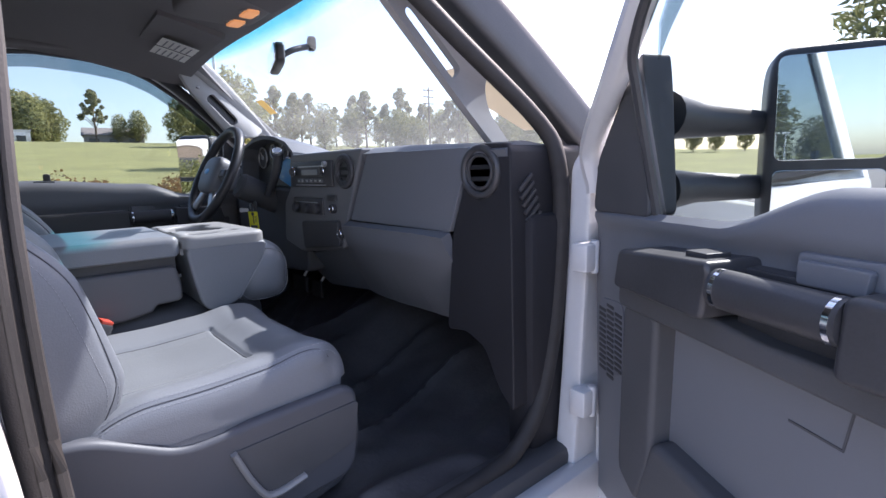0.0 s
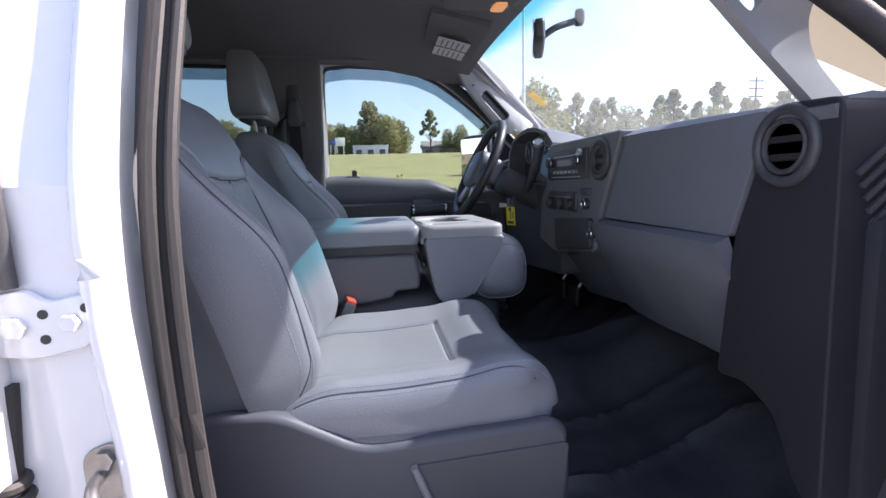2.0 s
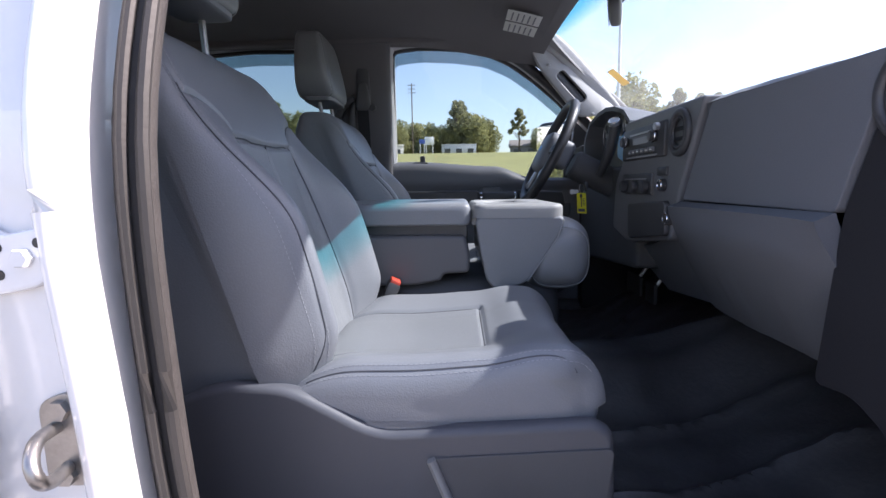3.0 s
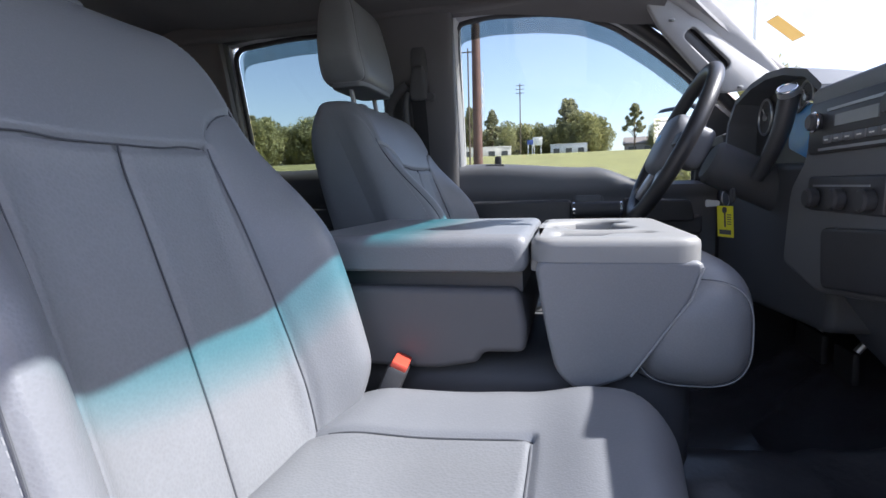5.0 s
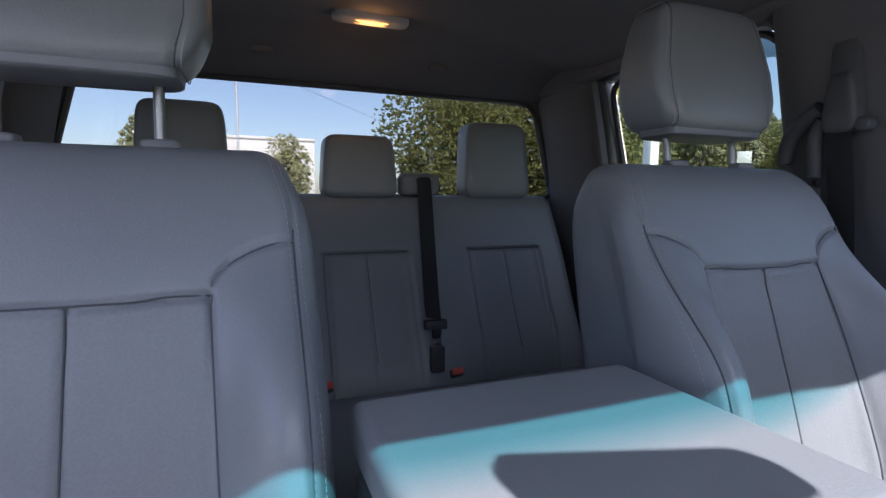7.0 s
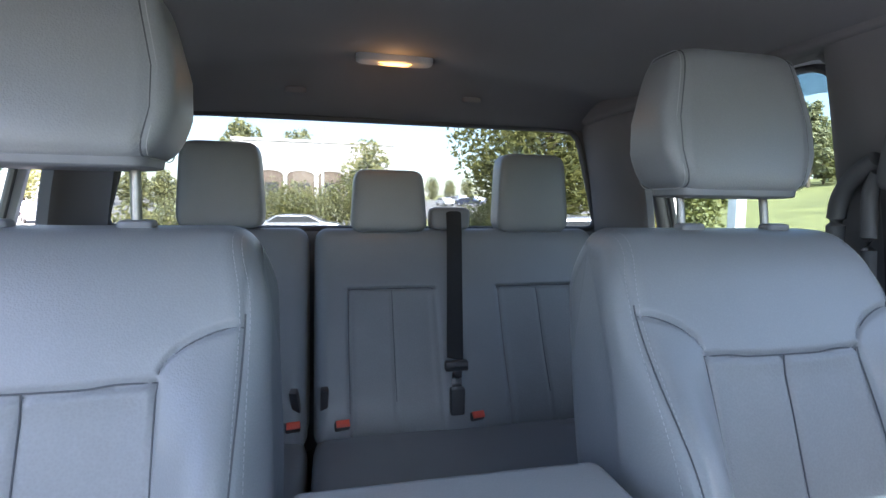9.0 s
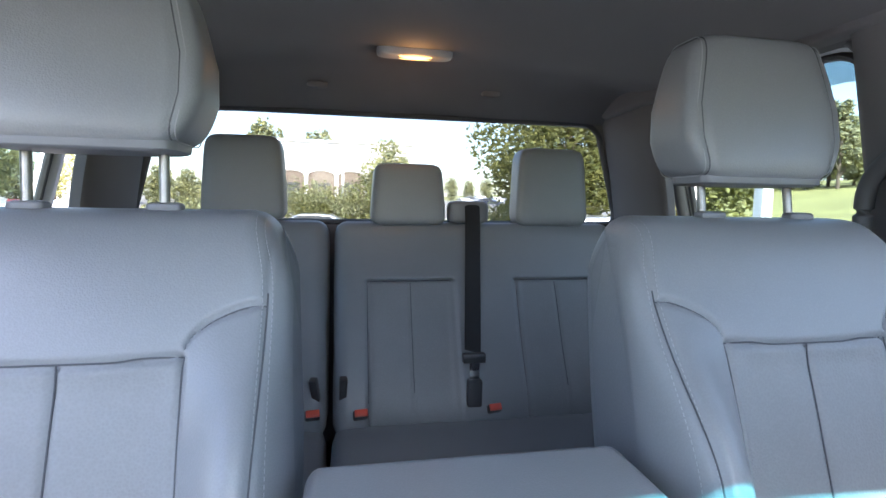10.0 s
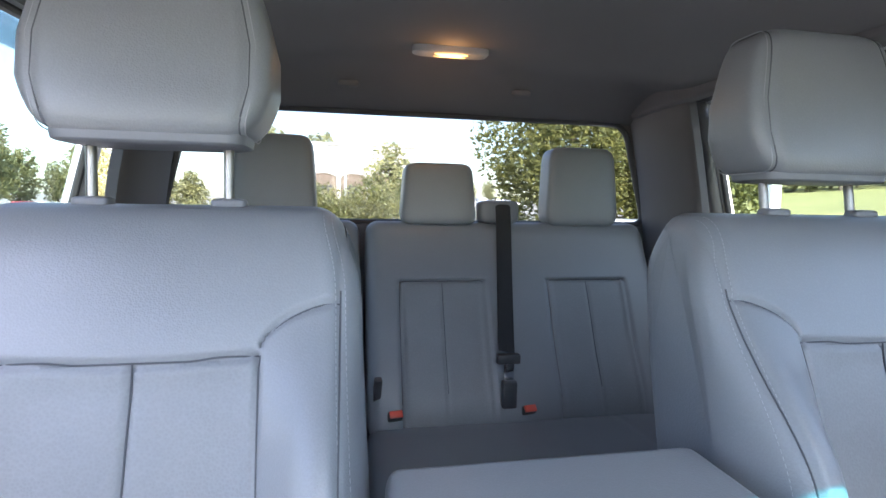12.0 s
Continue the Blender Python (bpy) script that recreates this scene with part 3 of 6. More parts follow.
    part("lock_bezel", slab(rounded([(0.83, 1.448), (0.83, 1.458), (0.895, 1.458), (0.895, 1.448)], 0.004), 0.035, 0.06, 0.002), GREYTRIM, d)
    # dark mirror sail
    part("mirror_sail", slab(rounded([(0.03, 1.365), (0.045, 1.47), (0.13, 1.60), (0.175, 1.655), (0.185, 1.60), (0.21, 1.365)], 0.02), -0.01, 0.05, 0.015, 3), DARKTRIM, d, "charcoal mirror sail panel")
    # black buffers at the front edge
    for z in (1.388, 1.42, 1.452):
        part("buffer", superbox(P(0.03, 0.045, z), (0.018, 0.012, 0.013), 0.8, 16, 10), RUBBER, d)
    # armrest with pull handle
    arm = part("armrest", slab(rounded([(0.245, 1.322), (0.232, 1.258), (0.43, 1.252), (0.44, 1.318), (0.435, 1.332)], 0.012), 0.03, 0.135, 0.018, 3), BLACK, d, "black armrest with switch block")
    part("armrest_rear", slab(rounded([(0.605, 1.33), (0.60, 1.24), (0.92, 1.255), (0.96, 1.29), (0.94, 1.33)], 0.015), 0.03, 0.135, 0.018, 3), BLACK, d, "black armrest")
    part("armrest_well", slab(rounded([(0.43, 1.322), (0.43, 1.225), (0.61, 1.225), (0.61, 1.322)], 0.008), 0.03, 0.075, 0.004), BLACK, d)
    part("armrest_lip", slab(rounded([(0.205, 1.275), (0.205, 1.215), (0.97, 1.19), (0.97, 1.245), (0.5, 1.24), (0.25, 1.268)], 0.012), 0.03, 0.105, 0.014, 3), DARKTRIM, d)
    part("switch", slab(rounded([(0.37, 1.328), (0.37, 1.337), (0.41, 1.337), (0.41, 1.328)], 0.002), 0.07, 0.11, 0.002), BLACK, d, "window switch")
    part("pull_handle", tube([P(0.118, 0.44, 1.298), P(0.118, 0.605, 1.298)], 0.023, 18, flat=0.026), BLACK, d, "black pull handle")
    for a in (0.45, 0.596):
        part("handle_band", tube([P(0.118, a - 0.0035, 1.298), P(0.118, a + 0.0035, 1.298)], 0.0236, 18, flat=0.0266), CHROME, d, "chrome band")
    # inside release in its cup
    part("release_cup", slab(rounded([(0.50, 1.352), (0.50, 1.29), (0.60, 1.29), (0.60, 1.352)], 0.008), 0.05, 0.066, 0.005), GREYTRIM, d, "grey release cup")
    part("release_lever", slab(rounded([(0.51, 1.344), (0.51, 1.315), (0.588, 1.315), (0.592, 1.344)], 0.006), 0.066, 0.078, 0.004), GREYTRIM, d, "grey release lever")
    # map pocket: dark surround and grey door
    for name_, ol in (("pocket_post", [(0.205, 1.22), (0.20, 0.90), (0.255, 0.86), (0.29, 0.95), (0.295, 1.215)]), ("pocket_rail", [(0.255, 0.80), (0.255, 0.90), (0.29, 1.0), (0.60, 0.96), (0.92, 0.93), (0.92, 0.80)])):
        part(name_, slab(rounded(ol, 0.02), 0.03, 0.095, 0.018, 3), DARKTRIM, d, "charcoal pocket surround")
    part("pocket_panel", slab(rounded([(0.285, 1.225), (0.285, 0.95), (0.92, 0.92), (0.92, 1.21)], 0.02), 0.03, 0.056, 0.006), GREYTRIM, d, "grey map pocket panel")
    part("panel_line", slab([(0.50, 1.135), (0.568, 1.131), (0.578, 1.19), (0.575, 1.19), (0.566, 1.134), (0.50, 1.138)], 0.05, 0.0575, 0), DARKTRIM, d)
    # speaker slots
    gr = part("speaker_grille", slab(rounded([(0.052, 1.10), (0.06, 1.19), (0.14, 1.195), (0.155, 1.12), (0.145, 1.05), (0.09, 1.03)], 0.02), 0.03, 0.05, 0.003), GREYTRIM, d, "grey slotted speaker grille")
    for row in range(14):
        z = 1.183 - row * 0.0112
        for col in range(3):
            a = 0.064 + col * 0.027 + 0.0035 * row * 0.1
            if abs((a + 0.011 - 0.103) / 0.05) ** 2 + abs((z - 1.112) / 0.076) ** 2 < 1.05:
                part("slot", slab([(a, z), (a + 0.022, z - 0.003), (a + 0.022, z - 0.0088), (a, z - 0.0058)], 0.05, 0.0515, 0), BLACK, gr)
    # towing mirror on two arms
    part("mirror_arm", tube([P(-0.02, 0.15, 1.545), P(-0.12, 0.12, 1.54), P(-0.30, 0.11, 1.535)], [0.044, 0.034, 0.022], 16), BLACK, d, "black upper mirror arm")
    part("mirror_arm", tube([P(-0.02, 0.15, 1.41), P(-0.12, 0.12, 1.41), P(-0.30, 0.11, 1.405)], [0.040, 0.030, 0.024], 16), BLACK, d, "black lower mirror arm")
    mm = pose(sx * 0.35, -0.195, 1.475, 0, 0, -40 * sx)
    bm = superbox((0, 0.03, 0), (0.103, 0.06, 0.198), 0.28, 44, 30)
    bm.transform(mm)
    hd = part("mirror_housing", bm, BLACK, d, "black towing mirror housing")
    part("mirror_pane", prism(rounded([(-0.088, -0.018), (-0.090, 0.178), (0.090, 0.178), (0.088, -0.018)], 0.016), "y", -0.0335, -0.0300, 0.001, m=mm), MIRROR, hd, "flat mirror pane")
    part("mirror_pane", prism(rounded([(-0.088, -0.172), (-0.088, -0.036), (0.088, -0.036), (0.088, -0.172)], 0.014), "y", -0.0335, -0.0300, 0.001, m=mm), MIRROR, hd, "convex lower mirror pane")
    return d


door("front_passenger_door", 1, pose(0.965, 1.0, 0, 0, 0, 64), 1.06, True, FRONT_WIN, 1.0, "white front door standing wide open, grey inner trim")
door("driver_door", -1, pose(-0.965, 1.0, 0), 1.04, True, FRONT_WIN, 1.0, "closed driver door with grey and black inner trim")
door("rear_passenger_door", 1, pose(0.965, -0.09, 0), 0.90, False, REAR_WIN, -0.09, "closed white rear door with grey trim")
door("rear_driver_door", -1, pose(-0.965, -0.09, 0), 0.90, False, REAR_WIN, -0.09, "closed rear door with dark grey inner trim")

# white door jamb on the open side with its latch striker
bm = bmesh.new()
for z0, z1, lean in ((0.72, 1.42, 0.0), (1.42, 1.96, 0.27)):
    rows = [(0.72, -0.13, 0.065), (0.80, -0.13, 0.060), (0.95, -0.132, 0.015), (1.12, -0.136, 0.0), (1.30, -0.139, -0.012), (1.42, -0.14, -0.015), (1.55, -0.142, -0.014), (1.70, -0.145, -0.010), (1.96, -0.15, 0.0)]
    loops = []
    for z, ya, yb in rows:
        if z0 <= z <= z1:
            xx = 0.955 - lean * (z - 1.42)
            loops.append([Vector((xx - 0.07, ya, z)), Vector((xx - 0.07, yb, z)), Vector((xx - 0.014, yb, z)), Vector((xx - 0.004, yb - 0.004, z)), Vector((xx, yb - 0.014, z)), Vector((xx, ya + 0.012, z)), Vector((xx - 0.012, ya, z))])
    loft(loops, bm=bm)
part("b_pillar_jamb", bm, WHITE, truck, "white painted door jamb")
for k, (dx, r_) in enumerate(((0.034, 0.006), (0.040, 0.005))):
    part("seal_lip", tube(smooth_path([(side_x(z) + 0.012 + dx * 0.8, y + 0.018 - 0.016 * k, z) for y, z in ((0.035, 0.95), (0.015, 1.15), (0.01, 1.40), (0.02, 1.62), (0.025, 1.80))], 6), r_, 8), RUBBER, truck)
part("jamb_seal", tube(smooth_path([(0.962, -0.088, 1.335), (0.961, -0.092, 1.42), (0.943, -0.107, 1.48), (0.926, -0.115, 1.543), (0.908, -0.119, 1.61), (0.86, -0.122, 1.78), (0.82, -0.124, 1.94)], 5), 0.008, 10, flat=0.005, up=(1, 0, 0)), BLACK, truck, "black rubber strip between pillar and rear door")
part("jamb_gap", tube(smooth_path([(0.960, -0.112, 0.95), (0.960, -0.108, 1.10), (0.960, -0.098, 1.25)], 5), 0.006, 8), RUBBER, truck, "dark gap before the rear door")
part("jamb_fold", tube(smooth_path([(0.955, 0.002, 0.95), (0.957, -0.008, 1.15), (0.957, -0.022, 1.30), (0.953, -0.026, 1.42), (0.905, -0.024, 1.60), (0.85, -0.018, 1.8)], 6), 0.011, 12), WHITE, truck, "rounded white fold along the jamb edge")
part("a_pillar_jamb", prism(rounded([(0.90, 0.72), (0.93, 1.0), (0.955, 1.36), (0.96, 1.46), (1.0, 1.50), (1.05, 1.46), (1.06, 0.72)], 0.02), "x", 0.90, 0.955, 0.012), WHITE, truck, "white painted hinge pillar")
OPEN = [(0.07, 0.83), (0.035, 0.95), (0.015, 1.15), (0.01, 1.40), (0.02, 1.62), (0.025, 1.80), (0.05, 1.90), (0.12, 1.925), (0.35, 1.91), (0.52, 1.855), (0.72, 1.70), (0.90, 1.555), (0.935, 1.47), (0.94, 1.32), (0.92, 1.12), (0.87, 0.95), (0.79, 0.86), (0.68, 0.835), (0.4, 0.83)]
part("door_seal", tube(smooth_path([(side_x(z) + 0.022, y, z) for y, z in OPEN], 5, True), 0.018, 14, True, up=(1, 0, 0)), SEAL, truck, "dark rubber door weatherstrip")


# ---- seats ----
def padded(prof, half, edge, disp, cols, name, mats, parent, label="", mask=None, width=None, seams=(), lines=(), along="z"):
    """A cushion: a closed (y, z) profile drawn across x, its edges rounded, its surface shaped by disp(x, y, z).
    lines: dark sewn lines as (x, height or depth) points on the front.
    seams: x places of sewn lines, with the share of the front line that they run along."""
    profile_pts, nfront = prof
    pts = [Vector((0, y, z)) for y, z in profile_pts]
    k = len(pts)
    nor = []
    area = sum(pts[i].y * pts[(i + 1) % k].z - pts[(i + 1) % k].y * pts[i].z for i in range(k))
    for i in range(k):
        t = (pts[(i + 1) % k] - pts[i - 1]).normalized()
        n = Vector((0, t.z, -t.y))
        nor.append(n if area > 0 else -n)

    def spot(u, i, lift=0.0):
        w = half * (width(pts[i].z, pts[i].y) if width else 1.0)
        x = u * w
        over = max(abs(x) - (w - edge), 0)
        inset = edge - math.sqrt(max(edge * edge - over * over, 0))
        p = pts[i] - nor[i] * (inset - lift) + nor[i] * disp(x, pts[i].y, pts[i].z) * (1 - (over / edge) ** 2)
        return Vector((x, p.y, p.z))
    bm = bmesh.new()
    rows = []
    for c in range(cols + 1):
        u = 2 * c / cols - 1
        u = math.copysign(abs(u) ** 0.85, u)
        rows.append([bm.verts.new(spot(u, i)) for i in range(k)])
    for a, b in zip(rows[:-1], rows[1:]):
        for i in range(k):
            j = (i + 1) % k
            f = bm.faces.new((a[i], a[j], b[j], b[i]))
            if mask:
                ce = f.calc_center_median()
                f.material_index = 1 if mask(ce.x, ce.y, ce.z) else 0
    bm.faces.new(rows[0])
    bm.faces.new(rows[-1][::-1])
    ob = part(name, bm, mats, parent, label, smooth=60)
    if lines:
        key = 2 if along == "z" else 1
        lo_i, hi_i = int(nfront * 0.12), nfront - 2
        sm = bmesh.new()
        for ln_pts in lines:
            dense = []
            for (xa, va), (xb, vb) in zip(ln_pts[:-1], ln_pts[1:]):
                k_ = max(1, int(math.hypot(xb - xa, vb - va) / 0.008))
                dense += [(lerp(xa, xb, q / k_), lerp(va, vb, q / k_)) for q in range(k_)]
            dense.append(ln_pts[-1])
            path = []
            for xx, vv in dense:
                i = min(range(lo_i, hi_i), key=lambda q: abs(pts[q][key] - vv))
                w_ = half * (width(pts[i].z, pts[i].y) if width else 1.0)
                path.append(spot(xx / w_, i, 0.0012))
            for _ in range(3):
                path = [path[0]] + [(path[q - 1] + path[q] * 2 + path[q + 1]) / 4 for q in range(1, len(path) - 1)] + [path[-1]]
            tube(path, 0.0011, 6, bm=sm)
        tagged(part("seam", sm, SEAM, ob, "dark sewn seam", smooth=0), kind="stuff")
    if seams:
        st = bmesh.new()
        for x, f0, f1 in seams:
            i0, i1 = int(nfront * f0), int(nfront * f1)
            for i in range(i0, i1 - 1, 2):
                q0, q1 = spot(x / half, i, 0.0002), spot(x / half, i + 1, 0.0002)
                tube([q0, q0.lerp(q1, 1.2)], 0.00055, 4, bm=st)
        tagged(part("stitching", st, THREAD, ob, "grey double stitching", smooth=0), kind="stuff")
    return ob


def profile(front, back, step=0.0036):
    """A closed smooth profile: a fine front line and a coarse back line."""
    f = [(p.x, p.y) for p in smooth_path([Vector((a, b, 0)) for a, b in front], 10)]
    dense = []
    for a, b in zip(f[:-1], f[1:]):
        n = max(1, round((Vector(b) - Vector(a)).length / step))
        dense += [tuple(Vector(a).lerp(Vector(b), j / n)) for j in range(n)]
    g = [(p.x, p.y) for p in smooth_path([Vector((a, b, 0)) for a, b in [front[-1]] + back + [front[0]]], 5)]
    return dense + g[:-1], len(dense)


def groove(d, w=0.0042, depth=0.0055):
    return -depth * math.exp(-(d / w) ** 2)


BACK_FRONT = [(0.03, 1.00), (0.08, 1.03), (0.062, 1.13), (0.026, 1.26), (-0.028, 1.42), (-0.066, 1.505), (-0.098, 1.56), (-0.135, 1.590), (-0.18, 1.596)]
BACK_REAR = [(-0.222, 1.585), (-0.238, 1.50), (-0.215, 1.38), (-0.175, 1.24), (-0.13, 1.03), (-0.05, 0.985)]


def back_disp(x, y, z):
    front = 1.0 if y > -0.15 + (1.59 - z) * 0.27 else 0.0
    if not front:
        return 0.0
    a = abs(x)
    d = (0.074 * sstep(0.112, 0.195, a)) * (1 - sstep(1.28, 1.49, z)) * sstep(1.0, 1.15, z) - 0.006 * (1 - sstep(0.09, 0.13, a)) * (1 - sstep(1.40, 1.44, z))
    top = 1.43 + 0.006 * (a / 0.13) ** 2
    if a < 0.128:
        d += groove(z - top)
    if z < top:
        d += groove(a - 0.126 - 0.012 * sstep(1.40, 1.1, z))
        d += groove(x, 0.004, 0.005)
    if 0.126 < a < 0.214:
        arc = 1.435 + 0.055 * math.sqrt(max(1 - ((0.232 - a) / 0.106) ** 2, 0))
        d += groove(z - arc, 0.0042, 0.0055)
    d += groove(a - 0.213, 0.0035, 0.004)
    d += 0.0018 * noise.noise((x * 9, z * 9, 1.0))
    return d


CUSH_TOP = [(0.05, 1.02), (0.055, 1.06), (0.11, 1.085), (0.24, 1.088), (0.35, 1.098), (0.42, 1.112), (0.468, 1.108), (0.497, 1.08), (0.505, 1.035), (0.495, 1.0)]
CUSH_LOW = [(0.43, 0.99), (0.28, 0.99), (0.12, 0.99)]


def cush_disp(x, y, z):
    if z < 1.04:
        return 0.0
    a = abs(x)
    d = 0.027 * sstep(0.085, 0.21, a) * (1 - 0.6 * sstep(0.30, 0.46, y)) * sstep(0.04, 0.16, y) * (1 - 0.35 * sstep(0.20, 0.237, a)) + 0.008 * sstep(0.33, 0.42, y) * (1 - sstep(0.45, 0.50, y))
    if a < 0.13:
        d += groove(y - 0.348, 0.0045, 0.0045)
    if y < 0.35:
        d += groove(a - 0.128, 0.0045, 0.005)
    d += groove(a - 0.226, 0.0035, 0.004)
    d += 0.002 * noise.noise((x * 8, y * 8, 4.0))
    return d


def head_shape(p):
    t = (p.z + 1) / 2
    w = lerp(1.02, 0.84, sstep(0.35, 1.0, t)) * lerp(0.87, 1.0, sstep(0, 0.40, t))
    g = 1 - 0.05 * math.exp(-((abs(p.x) - 0.82) / 0.03) ** 2)
    return Vector((p.x * w, (p.y * lerp(1.04, 0.66, t) - 0.32 * t + 0.13) * g, p.z))


def seam_curve(sg):
    """The seam of a shoulder bolster: up beside the insert, then out over the shoulder."""
    return [(sg * (0.138 - 0.012 * k / 8), lerp(1.06, 1.432, k / 8)) for k in range(9)] + [(sg * (0.232 - 0.106 * math.cos(a)), 1.435 + 0.055 * math.sin(a)) for a in (0.2, 0.45, 0.7, 0.9, 1.1, 1.3, 1.38)]


BACK_SEAMS = [[(-0.213, 1.08), (-0.213, 1.50)], [(0.213, 1.08), (0.213, 1.50)], [(-0.126, 1.436), (0.0, 1.430), (0.126, 1.436)], [(0.0, 1.06), (0.0, 1.43)], seam_curve(1), seam_curve(-1)]
CUSH_SEAMS = [[(-0.226, 0.09), (-0.226, 0.47)], [(0.226, 0.09), (0.226, 0.47)], [(-0.128, 0.348), (0.128, 0.348)], [(-0.128, 0.10), (-0.128, 0.348)], [(0.128, 0.10), (0.128, 0.348)]]


def headrest_seams(c, r, e, parent, shape):
    """Two sewn lines running round a headrest."""
    for x0 in (-0.82, 0.82):
        rest = (1 - abs(x0) ** (2 / e)) ** (e / 2)
        pts = []
        for k in range(72):
            a = 2 * math.pi * k / 72
            p = shape(Vector((x0, rest * math.copysign(abs(math.cos(a)) ** e, math.cos(a)), rest * math.copysign(abs(math.sin(a)) ** e, math.sin(a)))))
            pts.append(Vector(c) + Vector((p.x * r[0], p.y * r[1], p.z * r[2])))
        part("seam", tube(pts, 0.0012, 6, True, up=(1, 0, 0)), SEAM, parent, "dark sewn seam", smooth=0)
        for dx in (-0.007, 0.007):
            part("stitching", tube([p + Vector((dx, 0, 0)) for p in pts], 0.0008, 6, True, up=(1, 0, 0)), THREAD, parent, "light double stitching", smooth=0)


def front_seat(name, x, label, hx=0.0, hz=0.0, hy=0.0):
    s = thing(name, label, "car seat", "front bucket seats", at=pose(x, 0, 0))
    wid = lambda z, y: 1.0 - 0.085 * sstep(1.47, 1.60, z) ** 2 + 0.035 * math.exp(-((z - 1.25) / 0.14) ** 2) - 0.10 * sstep(1.13, 1.01, z)
    padded(profile(BACK_FRONT, BACK_REAR), 0.2385, 0.045, back_disp, 150, "backrest", [LEATHER, INSERT], s, "grey vinyl backrest with raised bolsters and seams",
           mask=lambda x, y, z: abs(x) < 0.126 and z < 1.43 and y > -0.15 + (1.59 - z) * 0.27, width=wid,
           lines=BACK_SEAMS, seams=[(sg * q, 0.06, 0.97) for sg in (-1, 1) for q in (0.2075, 0.2185)])
    padded(profile(CUSH_TOP, CUSH_LOW), 0.2385, 0.02, cush_disp, 150, "cushion", [LEATHER, INSERT], s, "grey vinyl seat cushion with sewn insert",
           mask=lambda x, y, z: abs(x) < 0.126 and y < 0.346 and z > 1.03, width=lambda z, y: 1.0 - 0.09 * sstep(0.42, 0.50, y) ** 2,
           lines=CUSH_SEAMS, along="y", seams=[(sg * q, 0.12, 0.86) for sg in (-1, 1) for q in (0.2215, 0.2305)])
    hr = part("headrest", superbox((hx, -0.185 + hy, 1.766 + hz), (0.141, 0.068, 0.114), 0.32, 72, 44, head_shape), LEATHER, s, "padded grey headrest")
    headrest_seams((hx, -0.185 + hy, 1.766 + hz), (0.141, 0.068, 0.114), 0.32, hr, head_shape)
    part("base_plate", superbox((hx, -0.172 + hy, 1.766 + hz - 0.110), (0.108, 0.052, 0.012), 0.35, 40, 12), GREYTRIM, hr, "grey plastic plate under the headrest")
    for px in (-0.08, 0.08):
        part("headrest_post", cyl((px + hx, -0.168 + hy * 0.6, 1.57), (px + hx, -0.180 + hy, 1.70 + hz), 0.0065, 14), STEEL, hr)
        part("post_collar", superbox((px + hx, -0.168, 1.597), (0.022, 0.014, 0.008), 0.5, 20, 10), GREYTRIM, hr)
    # plinth and side shield
    part("seat_base", prism(rounded([(-0.06, 0.80), (-0.04, 0.99), (0.10, 1.0), (0.16, 0.985), (0.50, 0.985), (0.52, 0.92), (0.50, 0.82), (0.42, 0.80)], 0.03), "x", -0.225, 0.225, 0.015), DARKTRIM, s, "dark grey plastic seat base")
    for sd in (-1, 1):
        part("side_shield", prism(rounded([(-0.12, 0.83), (-0.12, 1.05), (-0.03, 1.09), (0.07, 1.085), (0.19, 1.02), (0.49, 1.035), (0.515, 1.02), (0.52, 0.92), (0.50, 0.845), (0.30, 0.825)], 0.03), "x", sd * 0.232 - 0.016, sd * 0.232 + 0.016, 0.012, 3), SHIELD, s, "slate-grey plastic side shield")
    return s


SEAT_P = front_seat("front_passenger_seat", 0.456, "grey vinyl passenger bucket seat with headrest", 0.01, 0.022, 0.008)
SEAT_D = front_seat("front_driver_side_seat", -0.462, "grey vinyl driver bucket seat with headrest", -0.024, 0.0, -0.022)
SEAT_D.location.y = 0.025

# rear bench
RB_FRONT = [(-0.80, 0.98), (-0.725, 1.00), (-0.735, 1.08), (-0.795, 1.20), (-0.865, 1.36), (-0.92, 1.47), (-0.945, 1.52), (-0.97, 1.545), (-1.0, 1.55)]
RB_REAR = [(-1.04, 1.53), (-1.05, 1.40), (-0.99, 1.15), (-0.90, 0.98)]


def rear_disp(panels):
    def f(x, y, z):
        if y < -1.0 + (1.55 - z) * 0.42:
            return 0.0
        d = 0.0
        for c, h in panels:
            a = abs(x - c)
            if a < h + 0.002:
                d += groove(z - 1.385, 0.004, 0.007)
            if z < 1.387:
                d += groove(a - h, 0.004, 0.007)
                d += groove(x - c, 0.003, 0.003)
                d -= 0.006 * (1 - sstep(h - 0.02, h, a))
        return d + 0.002 * noise.noise((x * 8, z * 8, 9.0))
    return f


